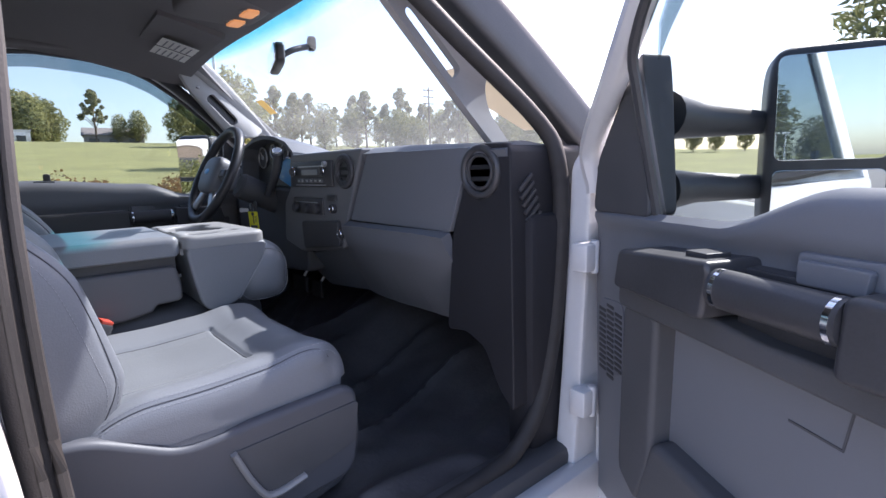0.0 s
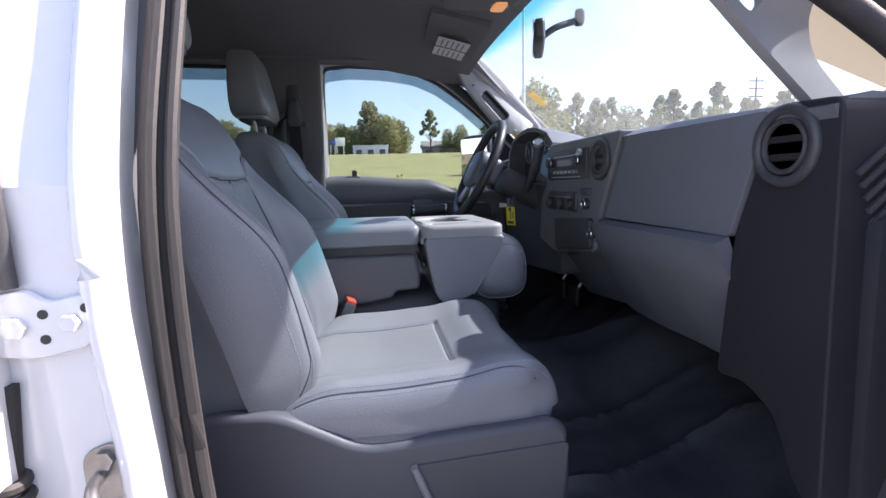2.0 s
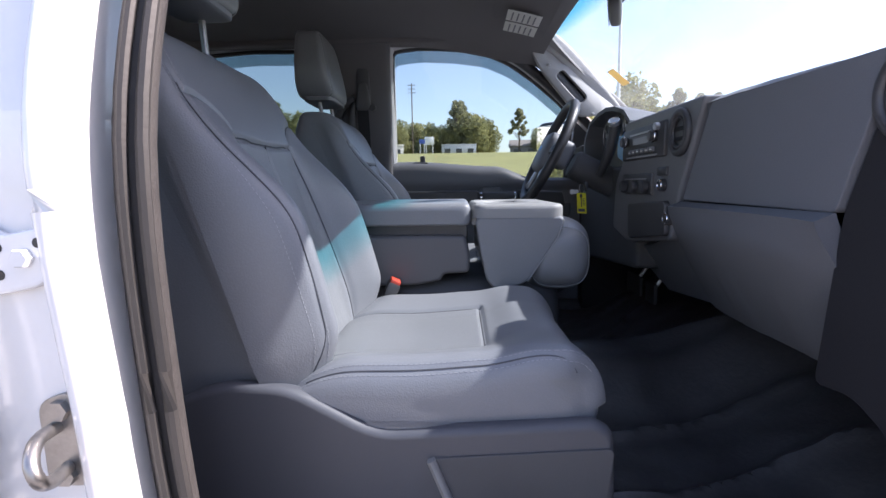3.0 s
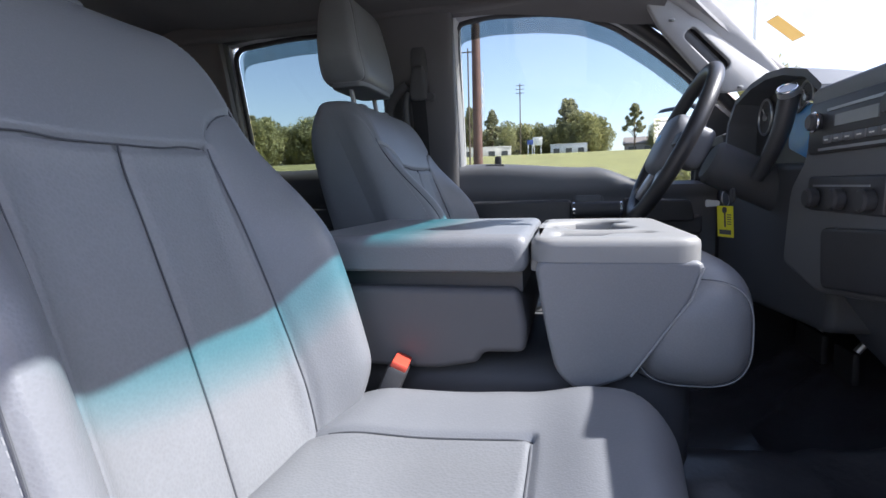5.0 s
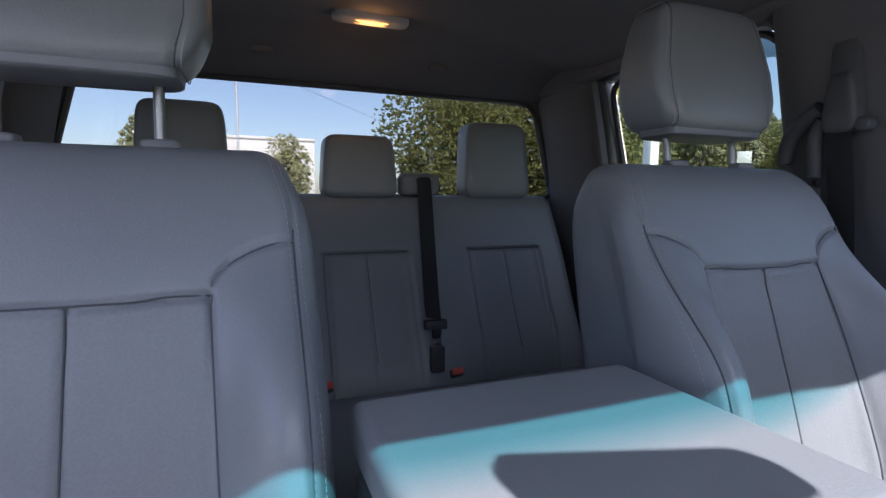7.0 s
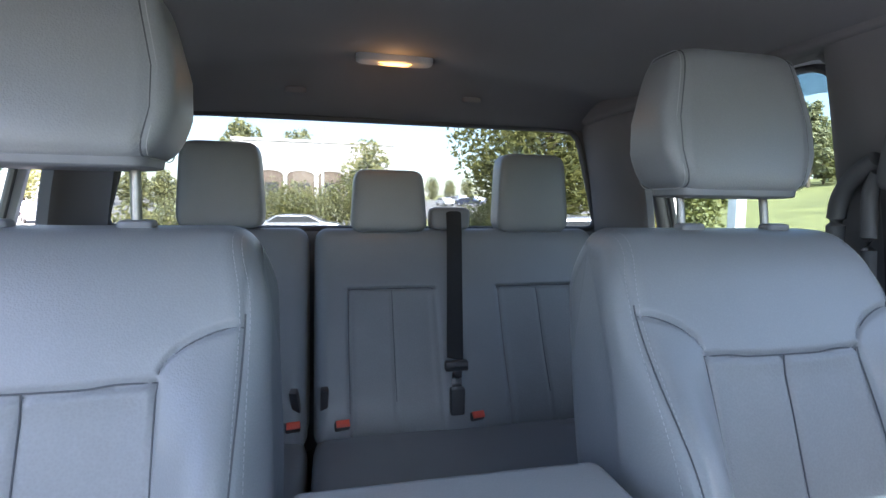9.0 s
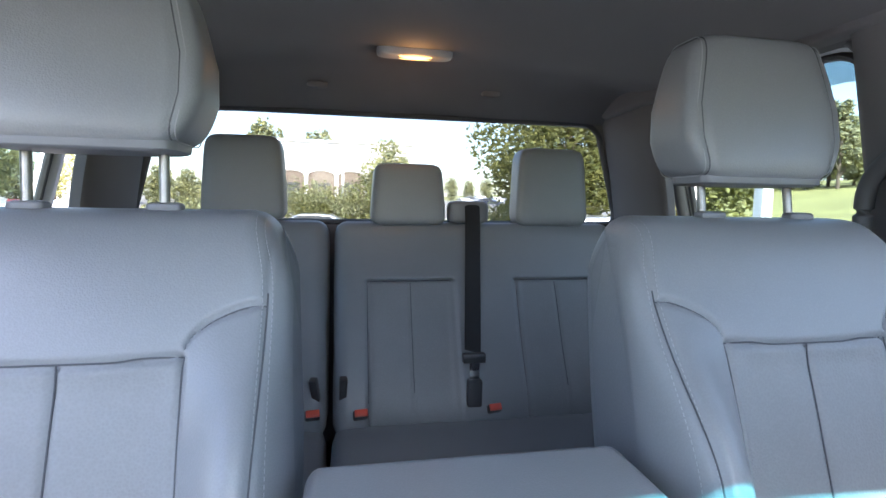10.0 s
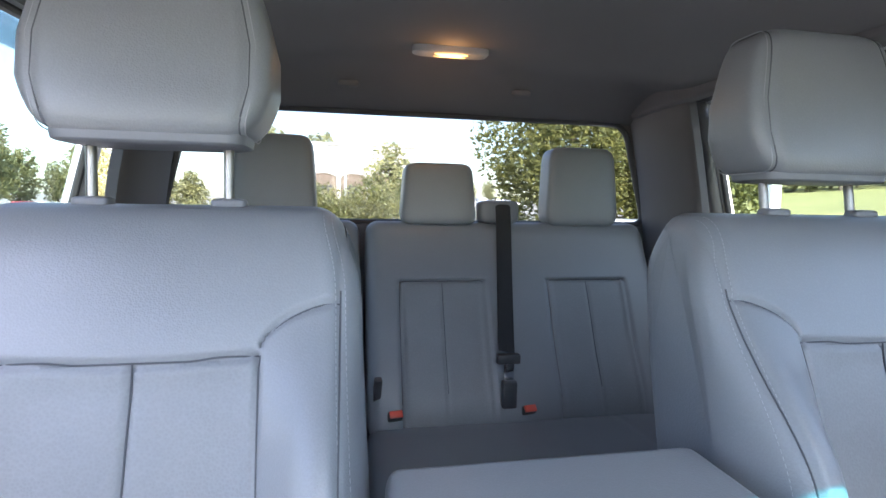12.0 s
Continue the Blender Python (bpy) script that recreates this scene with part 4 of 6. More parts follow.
def rear_seat(name, x0, x1, panels, heads, label):
    cx, half = (x0 + x1) / 2, (x1 - x0) / 2
    s = thing(name, label, "car seat", "split rear bench", at=pose(cx, 0, 0))
    pn = [(c - cx, h) for c, h in panels]
    padded(profile(RB_FRONT, RB_REAR), half, 0.04, rear_disp(pn), int(half * 2 / 0.006), "backrest", [LEATHER, INSERT], s, "grey vinyl rear backrest",
           mask=lambda x, y, z: any(abs(x - c) < h for c, h in pn) and z < 1.385 and y > -1.0 + (1.55 - z) * 0.42,
           lines=[q for c, h in pn for q in ([(c - h, 1.08), (c - h, 1.385), (c + h, 1.385), (c + h, 1.08)], [(c, 1.10), (c, 1.38)])])
    padded(profile([(-0.80, 0.86), (-0.78, 0.99), (-0.70, 1.025), (-0.5, 1.035), (-0.36, 1.03), (-0.31, 0.99), (-0.32, 0.92)], [(-0.4, 0.86), (-0.6, 0.86)]), half, 0.04,
           lambda x, y, z: 0.003 * noise.noise((x * 7, y * 7, 2)) + (groove(abs(x) - half * 0.55, 0.004, 0.006) if z > 1.0 else 0), int(half * 2 / 0.01), "cushion", LEATHER, s, "grey vinyl rear cushion")
    for hx, zb, zt, hw in heads:
        hr = part("headrest", superbox((hx - cx, -1.005, (zb + zt) / 2), (hw, 0.05, (zt - zb) / 2), 0.27, 48, 30, lambda p: Vector((p.x * lerp(1.0, 0.88, (p.z + 1) / 2), p.y - 0.18 * p.z, p.z))), LEATHER, s, "padded grey rear headrest")
        for px in (-0.045, 0.045):
            part("headrest_post", cyl((hx - cx + px, -0.998, zb - 0.05), (hx - cx + px, -1.0, zb + 0.03), 0.006, 12), STEEL, hr)
    part("bench_base", box((-half + 0.02, -0.80, 0.80), (half - 0.02, -0.36, 0.88), 0.015), DARKTRIM, s)
    return s


rear_seat("rear_seat_wide", -0.70, 0.192, [(-0.025, 0.124), (-0.468, 0.124)], [(-0.028, 1.54, 1.727, 0.117), (-0.487, 1.54, 1.788, 0.123)], "grey vinyl rear bench section with two headrests")
rear_seat("rear_seat_narrow", 0.208, 0.70, [(0.45, 0.124)], [(0.447, 1.55, 1.795, 0.118)], "grey vinyl narrow rear bench section with headrest")

# ---- centre console (folded centre seat) ----
def plate(outer, holes, z0, z1, bm=None, bev=0.0):
    """A flat plate between two heights with holes cut through it."""
    b2 = bmesh.new()
    for lp in [outer] + holes:
        vs = [b2.verts.new((x, y, z1)) for x, y in lp]
        for a, b in zip(vs, vs[1:] + vs[:1]):
            b2.edges.new((a, b))
    bmesh.ops.triangle_fill(b2, use_beauty=True, edges=b2.edges[:])
    bmesh.ops.recalc_face_normals(b2, faces=b2.faces[:])
    r = bmesh.ops.extrude_face_region(b2, geom=b2.faces[:])
    for v in r["geom"]:
        if isinstance(v, bmesh.types.BMVert):
            v.co.z = z0
    bmesh.ops.recalc_face_normals(b2, faces=b2.faces[:])
    if bev:
        es = [e for e in b2.edges if len(e.link_faces) == 2 and abs(e.verts[0].co.z - z1) < 1e-6 and abs(e.verts[1].co.z - z1) < 1e-6 and e.calc_face_angle(0) > 0.8]
        bmesh.ops.bevel(b2, geom=es, offset=bev, segments=3, profile=0.6, affect="EDGES")
    return join(bm, b2)


def arc(cx, cy, r, a0, a1, n=12):
    return [(cx + r * math.cos(radians(lerp(a0, a1, i / n))), cy + r * math.sin(radians(lerp(a0, a1, i / n)))) for i in range(n + 1)]


console = thing("centre_console", "folded grey vinyl centre seat with armrest lid and cup tray", "car console", at=pose(0.006, 0, 0))
loops = []
for k in range(25):
    a = -math.pi / 2 + math.pi * k / 24
    e = 0.020
    x = math.copysign(0.189 - e + e * abs(math.sin(a)) ** 0.8, a) if k != 12 else 0.0
    d = e * (1 - math.cos(a) ** 0.8) if k not in (0, 24) else e
    d = min(d, 0.018)
    loops.append([Vector((x, q, z)) for q, z in rounded([(-0.006 + d, 1.262 + 0.35 * d), (-0.006 + d, 1.315 - d), (0.334 - d, 1.315 - d), (0.334 - d, 1.262 + 0.35 * d)], 0.017, 5)])
part("armrest_lid", loft(loops), LEATHER, console, "padded grey armrest lid")
part("lid_rim", prism(rounded([(0.012, 1.232), (0.012, 1.268), (0.326, 1.268), (0.326, 1.232)], 0.004), "x", -0.160, 0.162, 0.004), BLACK, console)
# box below the lid in the darkened grey, its shade painted in
part("armrest_body", prism(rounded([(0.0, 1.12), (0.0, 1.240), (0.322, 1.240), (0.332, 1.19), (0.33, 1.15), (0.27, 1.148), (0.262, 1.132), (0.2, 1.12)], 0.014), "x", -0.17, 0.182, 0.016, 3), SHADEDGREY, console, "grey storage box below the lid")
bm = prism(rounded([(0.342, 1.2835), (0.552, 1.2835), (0.535, 1.235), (0.465, 1.13), (0.40, 1.105), (0.37, 1.13), (0.355, 1.2)], 0.02), "x", -0.196, 0.198, 0.007, 3)
bm.normal_update()
bmesh.ops.delete(bm, geom=[f for f in bm.faces if f.normal.z > 0.9 and f.calc_center_median().z > 1.27], context="FACES")
part("console_skirt", bm, LEATHER, console, "grey vinyl skirt of the folded seat back")
part("skirt_piping", tube([(0.199, 0.545, 1.275), (0.199, 0.532, 1.235), (0.196, 0.464, 1.132)], 0.0016, 6), THREAD, console)
lc = part("lower_cushion", superbox((0.02, 0.540, 1.185), (0.18, 0.090, 0.090), 0.66, 56, 36), LEATHER, console, "rounded grey centre cushion end")
headrest_seams((0.02, 0.540, 1.185), (0.18, 0.090, 0.090), 0.66, lc, lambda p: p)
part("seat_hinge_cover", superbox((0.0, 0.29, 1.03), (0.165, 0.27, 0.105), 0.4, 40, 20), DARKTRIM, console, "black hinge cover")
cups = arc(-0.100, 0.437, 0.046, 175, 25, 12) + arc(0.018, 0.437, 0.046, 150, -20, 14) + [(0.055, 0.40), (0.028, 0.385), (0.022, 0.352), (-0.075, 0.352), (-0.10, 0.365), (-0.14, 0.40)]
slot = rounded([(0.092, 0.37), (0.090, 0.495), (0.118, 0.50), (0.126, 0.44), (0.160, 0.425), (0.162, 0.37)], 0.012)
outer = rounded([(-0.195, 0.3375), (-0.197, 0.545), (0.198, 0.548), (0.200, 0.3375)], 0.034, 7)
tray = part("cup_tray", plate(outer, [cups, slot], 1.280, 1.311, bev=0.0115), GREYTRAY, console, "light grey moulded cup tray")
part("cup_floor", box((-0.175, 0.35, 1.190), (0.07, 0.495, 1.200)), GREYTRAY, tray)
wall = bmesh.new()
for lp, zb in ((cups, 1.196), (slot, 1.288)):
    loft([[Vector((x, y, z)) for x, y in lp] for z in (1.275, zb)], False, wall)
part("cup_wall", wall, GREYTRAY, tray)
part("tray_back", box((-0.165, 0.336, 1.262), (0.165, 0.352, 1.300), 0.004), GREYTRAY, tray)
part("slot_floor", box((0.085, 0.36, 1.2855), (0.168, 0.505, 1.2895)), GREYTRAY, tray)
part("divider", box((-0.085, 0.352, 1.199), (0.01, 0.425, 1.262), 0.012, 3), GREYTRAY, tray)
part("lid_latch", prism(rounded([(0.318, 1.300), (0.322, 1.309), (0.362, 1.318), (0.366, 1.308)], 0.003), "x", -0.085, -0.005, 0.004, 2, m=pose(0.0, 0.006, -0.014)), STEEL, console, "grey lid latch")

# ---- dashboard ----
dash = thing("dashboard", "grey and charcoal dashboard with glove box, radio and vents", "dashboard")
def dash_top(u, v):
    x = lerp(-0.84, 0.865, u)
    y = lerp(0.79 + 0.13 * sstep(-0.665, -0.64, x) * (1 - sstep(-0.165, -0.14, x)), 1.42, v)
    return Vector((x, y, 1.53 - 0.022 * (1 - sstep(0, 0.07, v)) - 0.10 * v ** 1.3 - 0.012 * sstep(0.4, 0.86, abs(x)) + 0.0012 * noise.noise((x * 20, y * 20, 0))))


part("dash_top", sheet(dash_top, 70, 24, 0.02), DASHPAD, dash, "dark grey grained dash pad")
part("dash_body", box((-0.84, 0.90, 1.10), (0.84, 1.20, 1.44), 0.02), DARKTRIM, dash)
part("upper_pad", prism(rounded([(0.245, 1.318), (0.352, 1.508), (0.762, 1.506), (0.690, 1.314)], 0.010), "y", 0.790, 0.92, 0.005, 2), DASHGREY, dash, "blue-grey passenger dash pad")


def glove(u, v):
    z = lerp(1.3145, 1.072, v)
    x0, x1 = lerp(0.235, 0.12, v), lerp(0.690, 0.662, v)
    ribs = 0.0025 * (sstep(0.30, 0.34, u) - sstep(0.42, 0.46, u) + sstep(0.66, 0.70, u) - sstep(0.80, 0.84, u)) * sstep(0.35, 0.6, v)
    return Vector((lerp(x0, x1, u), 0.7915 + 0.165 * v ** 1.15 - 0.02 * (1 - (2 * u - 1) ** 4) * sstep(0, 0.25, v) - ribs, z))


gb = part("glove_box", sheet(glove, 60, 30, 0.03), DASHGREY, dash, "grey glove box door with shallow ribs")
part("glove_latch", superbox((0.33, 0.835, 1.205), (0.035, 0.012, 0.012), 0.5), DARKTRIM, gb, "dark latch")
def lower(u, v):
    x = lerp(-0.30, lerp(0.215, 0.13, v), u)
    z = lerp(lerp(1.185, 1.245, sstep(0.2, 1, u)), lerp(1.03, 1.075, u), v)
    return Vector((x, 0.797 + 0.165 * (max(1.318 - z, 0) / 0.243) ** 1.15 - 0.02 * sstep(0.2, 0.0, u) * v * -1.0, z))


part("lower_panel", sheet(lower, 40, 20, 0.03), DASHGREY, dash, "grey lower dash panel")
part("panel_joint", tube([lower(0.42, v / 8) + Vector((0, -0.0015, 0)) for v in range(9)], 0.0018, 6), BLACK, dash)
part("end_panel", prism(rounded([(0.693, 1.315), (0.768, 1.512), (0.872, 1.508), (0.878, 0.93), (0.83, 0.98), (0.79, 1.06), (0.73, 1.085), (0.665, 1.075)], 0.02), "y", 0.797, 1.05, 0.018, 3), ENDBLACK, dash, "charcoal dash end panel")
for k in range(6):
    part("defrost_slat", box((-0.004, -0.026, -0.0035), (0.0006, 0.026, 0.0035), 0, m=pose(0.8785, 0.838 + k * 0.006, 1.428 - k * 0.016, 40, 0, 0)), BLACK, dash)
part("centre_panel", prism(rounded([(-0.130, 1.525), (0.342, 1.525), (0.237, 1.318), (0.205, 1.225), (-0.08, 1.19), (-0.22, 1.22), (-0.20, 1.36), (-0.145, 1.41)], 0.02), "y", 0.783, 0.92, 0.010, 3), STACK, dash, "charcoal centre stack")
part("stack_tray", prism(rounded([(-0.05, 1.30), (0.20, 1.315), (0.205, 1.235), (-0.04, 1.205)], 0.015), "y", 0.770, 0.80, 0.006), BLACK, dash, "black lower tray")


def vent(x, y, z, r):
    v = part("air_vent", ring((x, y + 0.0005, z), (0, 1, 0), r, 0.0085, 40, 10), BLACK, dash, "round charcoal air vent")
    part("vent_well", cyl((x, y + 0.002, z), (x, y + 0.006, z), r - 0.002, 32), BLACK, v)
    part("vent_collar", ring((x, y - 0.001, z), (0, 1, 0), r * 0.72, 0.0045, 40, 8), BLACK, v)
    for k in (-0.5, 0.5):
        h = math.sqrt(max(r * r * 0.5 - (k * r * 0.5) ** 2, 0)) - 0.004
        part("vane", box((-h, -0.001, -0.008), (h, 0.002, 0.008), 0, m=pose(x, y + 0.002, z + k * r * 0.5, -30, 0, 0)), RUBBER, v)
    return v


vent(0.788, 0.795, 1.452, 0.050)
vent(0.243, 0.779, 1.462, 0.043)
vent(-0.70, 0.815, 1.44, 0.045)
# radio
radio = part("radio", box((-0.125, 0.774, 1.398), (0.165, 0.80, 1.480), 0.006), BLACK, dash, "black radio with silver knobs and display")
part("disc_slot", box((-0.06, 0.7725, 1.461), (0.10, 0.775, 1.465)), SILVER, radio)
part("display", box((-0.035, 0.7725, 1.436), (0.075, 0.775, 1.453)), SCREENMAT, radio, "grey display")
for kx, kz in ((-0.085, 1.448), (0.118, 1.448)):
    kn = part("knob", cyl((kx, 0.775, kz), (kx, 0.757, kz), 0.0135, 24, 0.003), BLACK, radio)
    part("knob_ring", ring((kx, 0.766, kz), (0, 1, 0), 0.0145, 0.0018, 28, 6), CHROME, kn)
part("knob", cyl((0.135, 0.775, 1.468), (0.135, 0.762, 1.468), 0.009, 20, 0.002), SILVER, radio)
for k in range(6):
    part("button", box((-0.062 + k * 0.030, 0.769, 1.412), (-0.036 + k * 0.030, 0.776, 1.424), 0.002), STACK, radio)
    part("button_mark", box((-0.055 + k * 0.030, 0.7684, 1.4165), (-0.044 + k * 0.030, 0.7692, 1.4185)), PAPER, radio)
part("trim_strip", box((-0.08, 0.7715, 1.402), (0.13, 0.7745, 1.406)), SILVER, radio)
radio.location = (0.008, 0.0, 0.018)
# heater panel
hv = part("heater_panel", box((-0.115, 0.776, 1.325), (0.10, 0.80, 1.380), 0.006), BLACK, dash, "black heater control panel")
part("panel_mark", box((-0.09, 0.7745, 1.364), (0.07, 0.777, 1.367)), SILVER, hv)
for kx in (-0.08, 0.0, 0.075):
    part("dial", cyl((kx, 0.777, 1.346), (kx, 0.760, 1.346), 0.016, 24, 0.003), BLACK, hv)
for px, pz in ((0.165, 1.350), (0.205, 1.275)):
    po = part("power_socket", cyl((px, 0.785, pz), (px, 0.772, pz), 0.015, 24, 0.002), BLACK, dash, "power socket")
    part("socket_ring", ring((px, 0.771, pz), (0, 1, 0), 0.0115, 0.0016, 28, 6), CHROME, po)
part("switch_plate", box((0.13, 0.777, 1.372), (0.185, 0.79, 1.392), 0.003), BLACK, dash)
part("pillar_foot", prism(rounded([(0.83, 1.47), (0.88, 1.60), (0.93, 1.645), (1.04, 1.60), (1.14, 1.45)], 0.02), "x", -0.80, -0.735, 0.012, 3), DARKTRIM, dash, "charcoal panel at the foot of the windshield pillar")
# gauge hood and cluster
def hood(u, v):
    """The gauge visor: steep on the door side, a soft peak, then a long slope to the centre stack."""
    px = (-0.655, -0.655, -0.62, -0.52, -0.43, -0.33, -0.215, -0.140, -0.125)
    pz = (1.43, 1.53, 1.583, 1.606, 1.612, 1.602, 1.575, 1.535, 1.44)
    k = min(int(u * 8), 7)
    f = u * 8 - k
    f = f * f * (3 - 2 * f) * 0.35 + f * 0.65
    return Vector((lerp(px[k], px[k + 1], f), lerp(0.792 + 0.02 * math.sin(math.pi * u), 1.02, v), lerp(pz[k], pz[k + 1], f) - 0.045 * v ** 1.5))


part("cluster_hood", sheet(hood, 48, 12, 0.014), DASHPAD, dash, "hooded gauge cluster visor")
cl = part("instrument_panel", prism([(-0.645, 1.36), (-0.645, 1.52), (-0.60, 1.565), (-0.52, 1.588), (-0.43, 1.592), (-0.33, 1.582), (-0.215, 1.552), (-0.145, 1.50), (-0.14, 1.36)], "y", 0.866, 0.88), BLACK, dash, "gauge cluster")
part("cluster_lens", prism(rounded([(-0.345, 1.44), (-0.345, 1.508), (-0.25, 1.518), (-0.165, 1.503), (-0.150, 1.44), (-0.24, 1.410)], 0.012), "y", 0.830, 0.867, 0.003), BLUE, cl, "blue protective film")
part("lens_rim", tube(smooth_path([(-0.48, 0.860, 1.500), (-0.42, 0.850, 1.510), (-0.345, 0.830, 1.512), (-0.30, 0.828, 1.508), (-0.25, 0.828, 1.521), (-0.20, 0.828, 1.510), (-0.165, 0.829, 1.507)], 6), 0.0035, 8), CHROME, cl, "bright wavy rim")
for gx, gz, gr in ((-0.565, 1.53, 0.042), (-0.345, 1.543, 0.032), (-0.455, 1.552, 0.026), (-0.262, 1.541, 0.022), (-0.205, 1.525, 0.016)):
    g = part("gauge", cyl((gx, 0.868, gz), (gx, 0.860, gz), gr, 28, 0.002), DARKTRIM, cl)
    part("gauge_ring", ring((gx, 0.859, gz), (0, 1, 0), gr, 0.0032, 32, 8), SILVER, g)
    part("gauge_hub", cyl((gx, 0.861, gz), (gx, 0.855, gz), gr * 0.22, 16, 0.001), SILVER, g)
    part("needle", box((-0.001, -0.002, 0), (0.001, 0, gr * 0.7), 0, m=pose(gx, 0.859, gz, 0, -40, 0)), PAPER, g)
part("knee_panel", prism(rounded([(-0.84, 1.43), (-0.14, 1.40), (-0.14, 1.10), (-0.82, 1.05)], 0.03), "y", 0.83, 0.95, 0.015, 3), DARKTRIM, dash)

# steering wheel and column
SW = pose(-0.43, 0.620, 1.464, 64, 0, 0)
sw = thing("steering_wheel", "black leather steering wheel with grey spokes and switches", "steering wheel", at=SW)
wr = part("rim", ring((0, 0, 0), (0, 0, 1), 0.180, 0.0165, 72, 14), WHEELSKIN, sw, "black leather rim")
hb = part("hub", superbox((0, -0.005, 0.0), (0.085, 0.072, 0.032), 0.55), GREYTRIM, sw, "grey airbag hub")
part("hub_badge", superbox((0, 0.0, 0.031), (0.026, 0.011, 0.004), 0.9, 24, 10), BLUE, hb, "plain blue oval badge")
for a in (3, 177, 232, 308):
    sp = part("spoke", box((0.06, -0.020, -0.014), (0.174, 0.020, 0.006), 0.009, 3, m=pose(0, -0.005, 0, 0, 0, a)), GREYTRIM if a < 200 else SILVER, sw)
    if a < 200:
        part("switch", box((0.085, -0.014, 0.005), (0.135, 0.014, 0.013), 0.004, m=pose(0, -0.005, 0, 0, 0, a)), BLACK, sp)
part("column_shroud", superbox((0, 0.012, -0.045), (0.05, 0.05, 0.03), 0.45), GREYTRIM, sw, "grey column shroud")
part("steering_column", cyl((0, 0, -0.30), (0, 0, -0.09), 0.05, 24, 0.01), DARKTRIM, sw)
shift = thing("shift_lever", "black column shift lever with bright round end", "shift lever", at=pose(0.036, 0.042, 0.012))
part("lever", tube(smooth_path([(-0.355, 0.725, 1.37), (-0.325, 0.735, 1.41), (-0.298, 0.744, 1.46), (-0.2785, 0.749, 1.525)], 6), [0.013 + 0.0003 * k for k in range(19)], 16), BLACK, shift)
cap = part("end_cap", cyl((-0.279, 0.748, 1.522), (-0.272, 0.742, 1.534), 0.0185, 24, 0.003), SILVER, shift, "bright round end cap")
part("cap_ring", ring((-0.272, 0.742, 1.534), (0.5, -0.42, 0.85), 0.0165, 0.0022, 28, 8), CHROME, cap)
key = thing("key_ring", "key ring with yellow paper tag and white tag", "key ring", at=pose(0.006, 0.035, 0.0))
part("ring", ring((-0.375, 0.688, 1.338), (0.5, 0.6, 0.1), 0.017, 0.0013, 32, 6), STEEL, key, "steel ring")
part("key_bow", superbox((-0.37, 0.70, 1.345), (0.013, 0.004, 0.016), 0.6, 20, 12), BLACK, key, "black key bow")
tag = part("yellow_tag", box((-0.022, -0.0007, -0.068), (0.022, 0.0007, 0.0), 0.0004, 1, m=pose(-0.345, 0.679, 1.324, 4, 0, 28)), YELLOW, key, "yellow tag with a key sketch and bars of print")
part("key_sketch", box((-0.002, -0.0012, -0.046), (0.002, -0.0008, -0.012), 0, m=pose(-0.345, 0.679, 1.324, 4, 0, 28)), BLACK, tag)
part("sketch_bow", cyl((-0.345, 0.6785, 1.315), (-0.3447, 0.6778, 1.315), 0.007, 16), BLACK, tag)
for k in range(5):
    part("print_bar", box((0.006, -0.0012, -0.020 - k * 0.005), (0.017, -0.0008, -0.018 - k * 0.005), 0, m=pose(-0.345, 0.679, 1.324, 4, 0, 28)), BLACK, tag)
part("print_bar", box((-0.016, -0.0012, -0.062), (0.016, -0.0008, -0.052), 0, m=pose(-0.345, 0.679, 1.324, 4, 0, 28)), BLACK, tag)
part("white_tag", prism(rounded([(-0.05, 1.318), (-0.05, 1.336), (-0.005, 1.334), (-0.005, 1.322)], 0.008), "y", -0.0008, 0.0008, 0, m=pose(-0.385, 0.682, 0, 0, 0, 25)), PAPER, key, "blank white tag")

# ---- header: visors, overhead console, mirror, lamps ----
def visor(name, x0, x1, label):
    v = thing(name, label, "sun visor", "pair of sun visors")
    part("panel", sheet(lambda u, w: Vector((lerp(x0, x1, u), lerp(0.43, 0.62, w), 1.948 - 0.045 * w ** 1.2 - 0.02 * abs(lerp(x0, x1, u)) / 0.7)), 16, 10, 0.018), HEADLINE, v, "grey cloth visor panel")
    for k in range(2):
        a, b = lerp(x0, x1, 0.30 + 0.23 * k), lerp(x0, x1, 0.50 + 0.23 * k)
        lb = part("warning_label", sheet(lambda u, w: Vector((lerp(a, b, u), lerp(0.47, 0.58, w), 1.948 - 0.045 * ((lerp(0.47, 0.58, w) - 0.43) / 0.19) ** 1.2 - 0.02 * abs(lerp(a, b, u)) / 0.7 - 0.0215)), 6, 6, 0.001), PAPER, v, "white label with bars of print")
        for q in range(5):
            part("print_bar", box((min(a, b) + 0.008, 0.485 + q * 0.018, -0.001), (max(a, b) - 0.010, 0.490 + q * 0.018, 0.0), 0, m=pose(0, 0, 1.948 - 0.045 * ((0.4875 + q * 0.018 - 0.43) / 0.19) ** 1.2 - 0.02 * abs((a + b) / 2) / 0.7 - 0.0228)), GREYTRIM, lb)
    return v


visor("driver_visor", -0.20, -0.66, "grey cloth sun visor folded up with white labels")
visor("passenger_visor", 0.20, 0.66, "grey cloth sun visor folded up with white labels")
oc = thing("overhead_console", "grey overhead console with two lit map lamps", "overhead console")
part("housing", superbox((0.02, 0.55, 1.938), (0.115, 0.115, 0.03), 0.4), HEADLINE, oc)
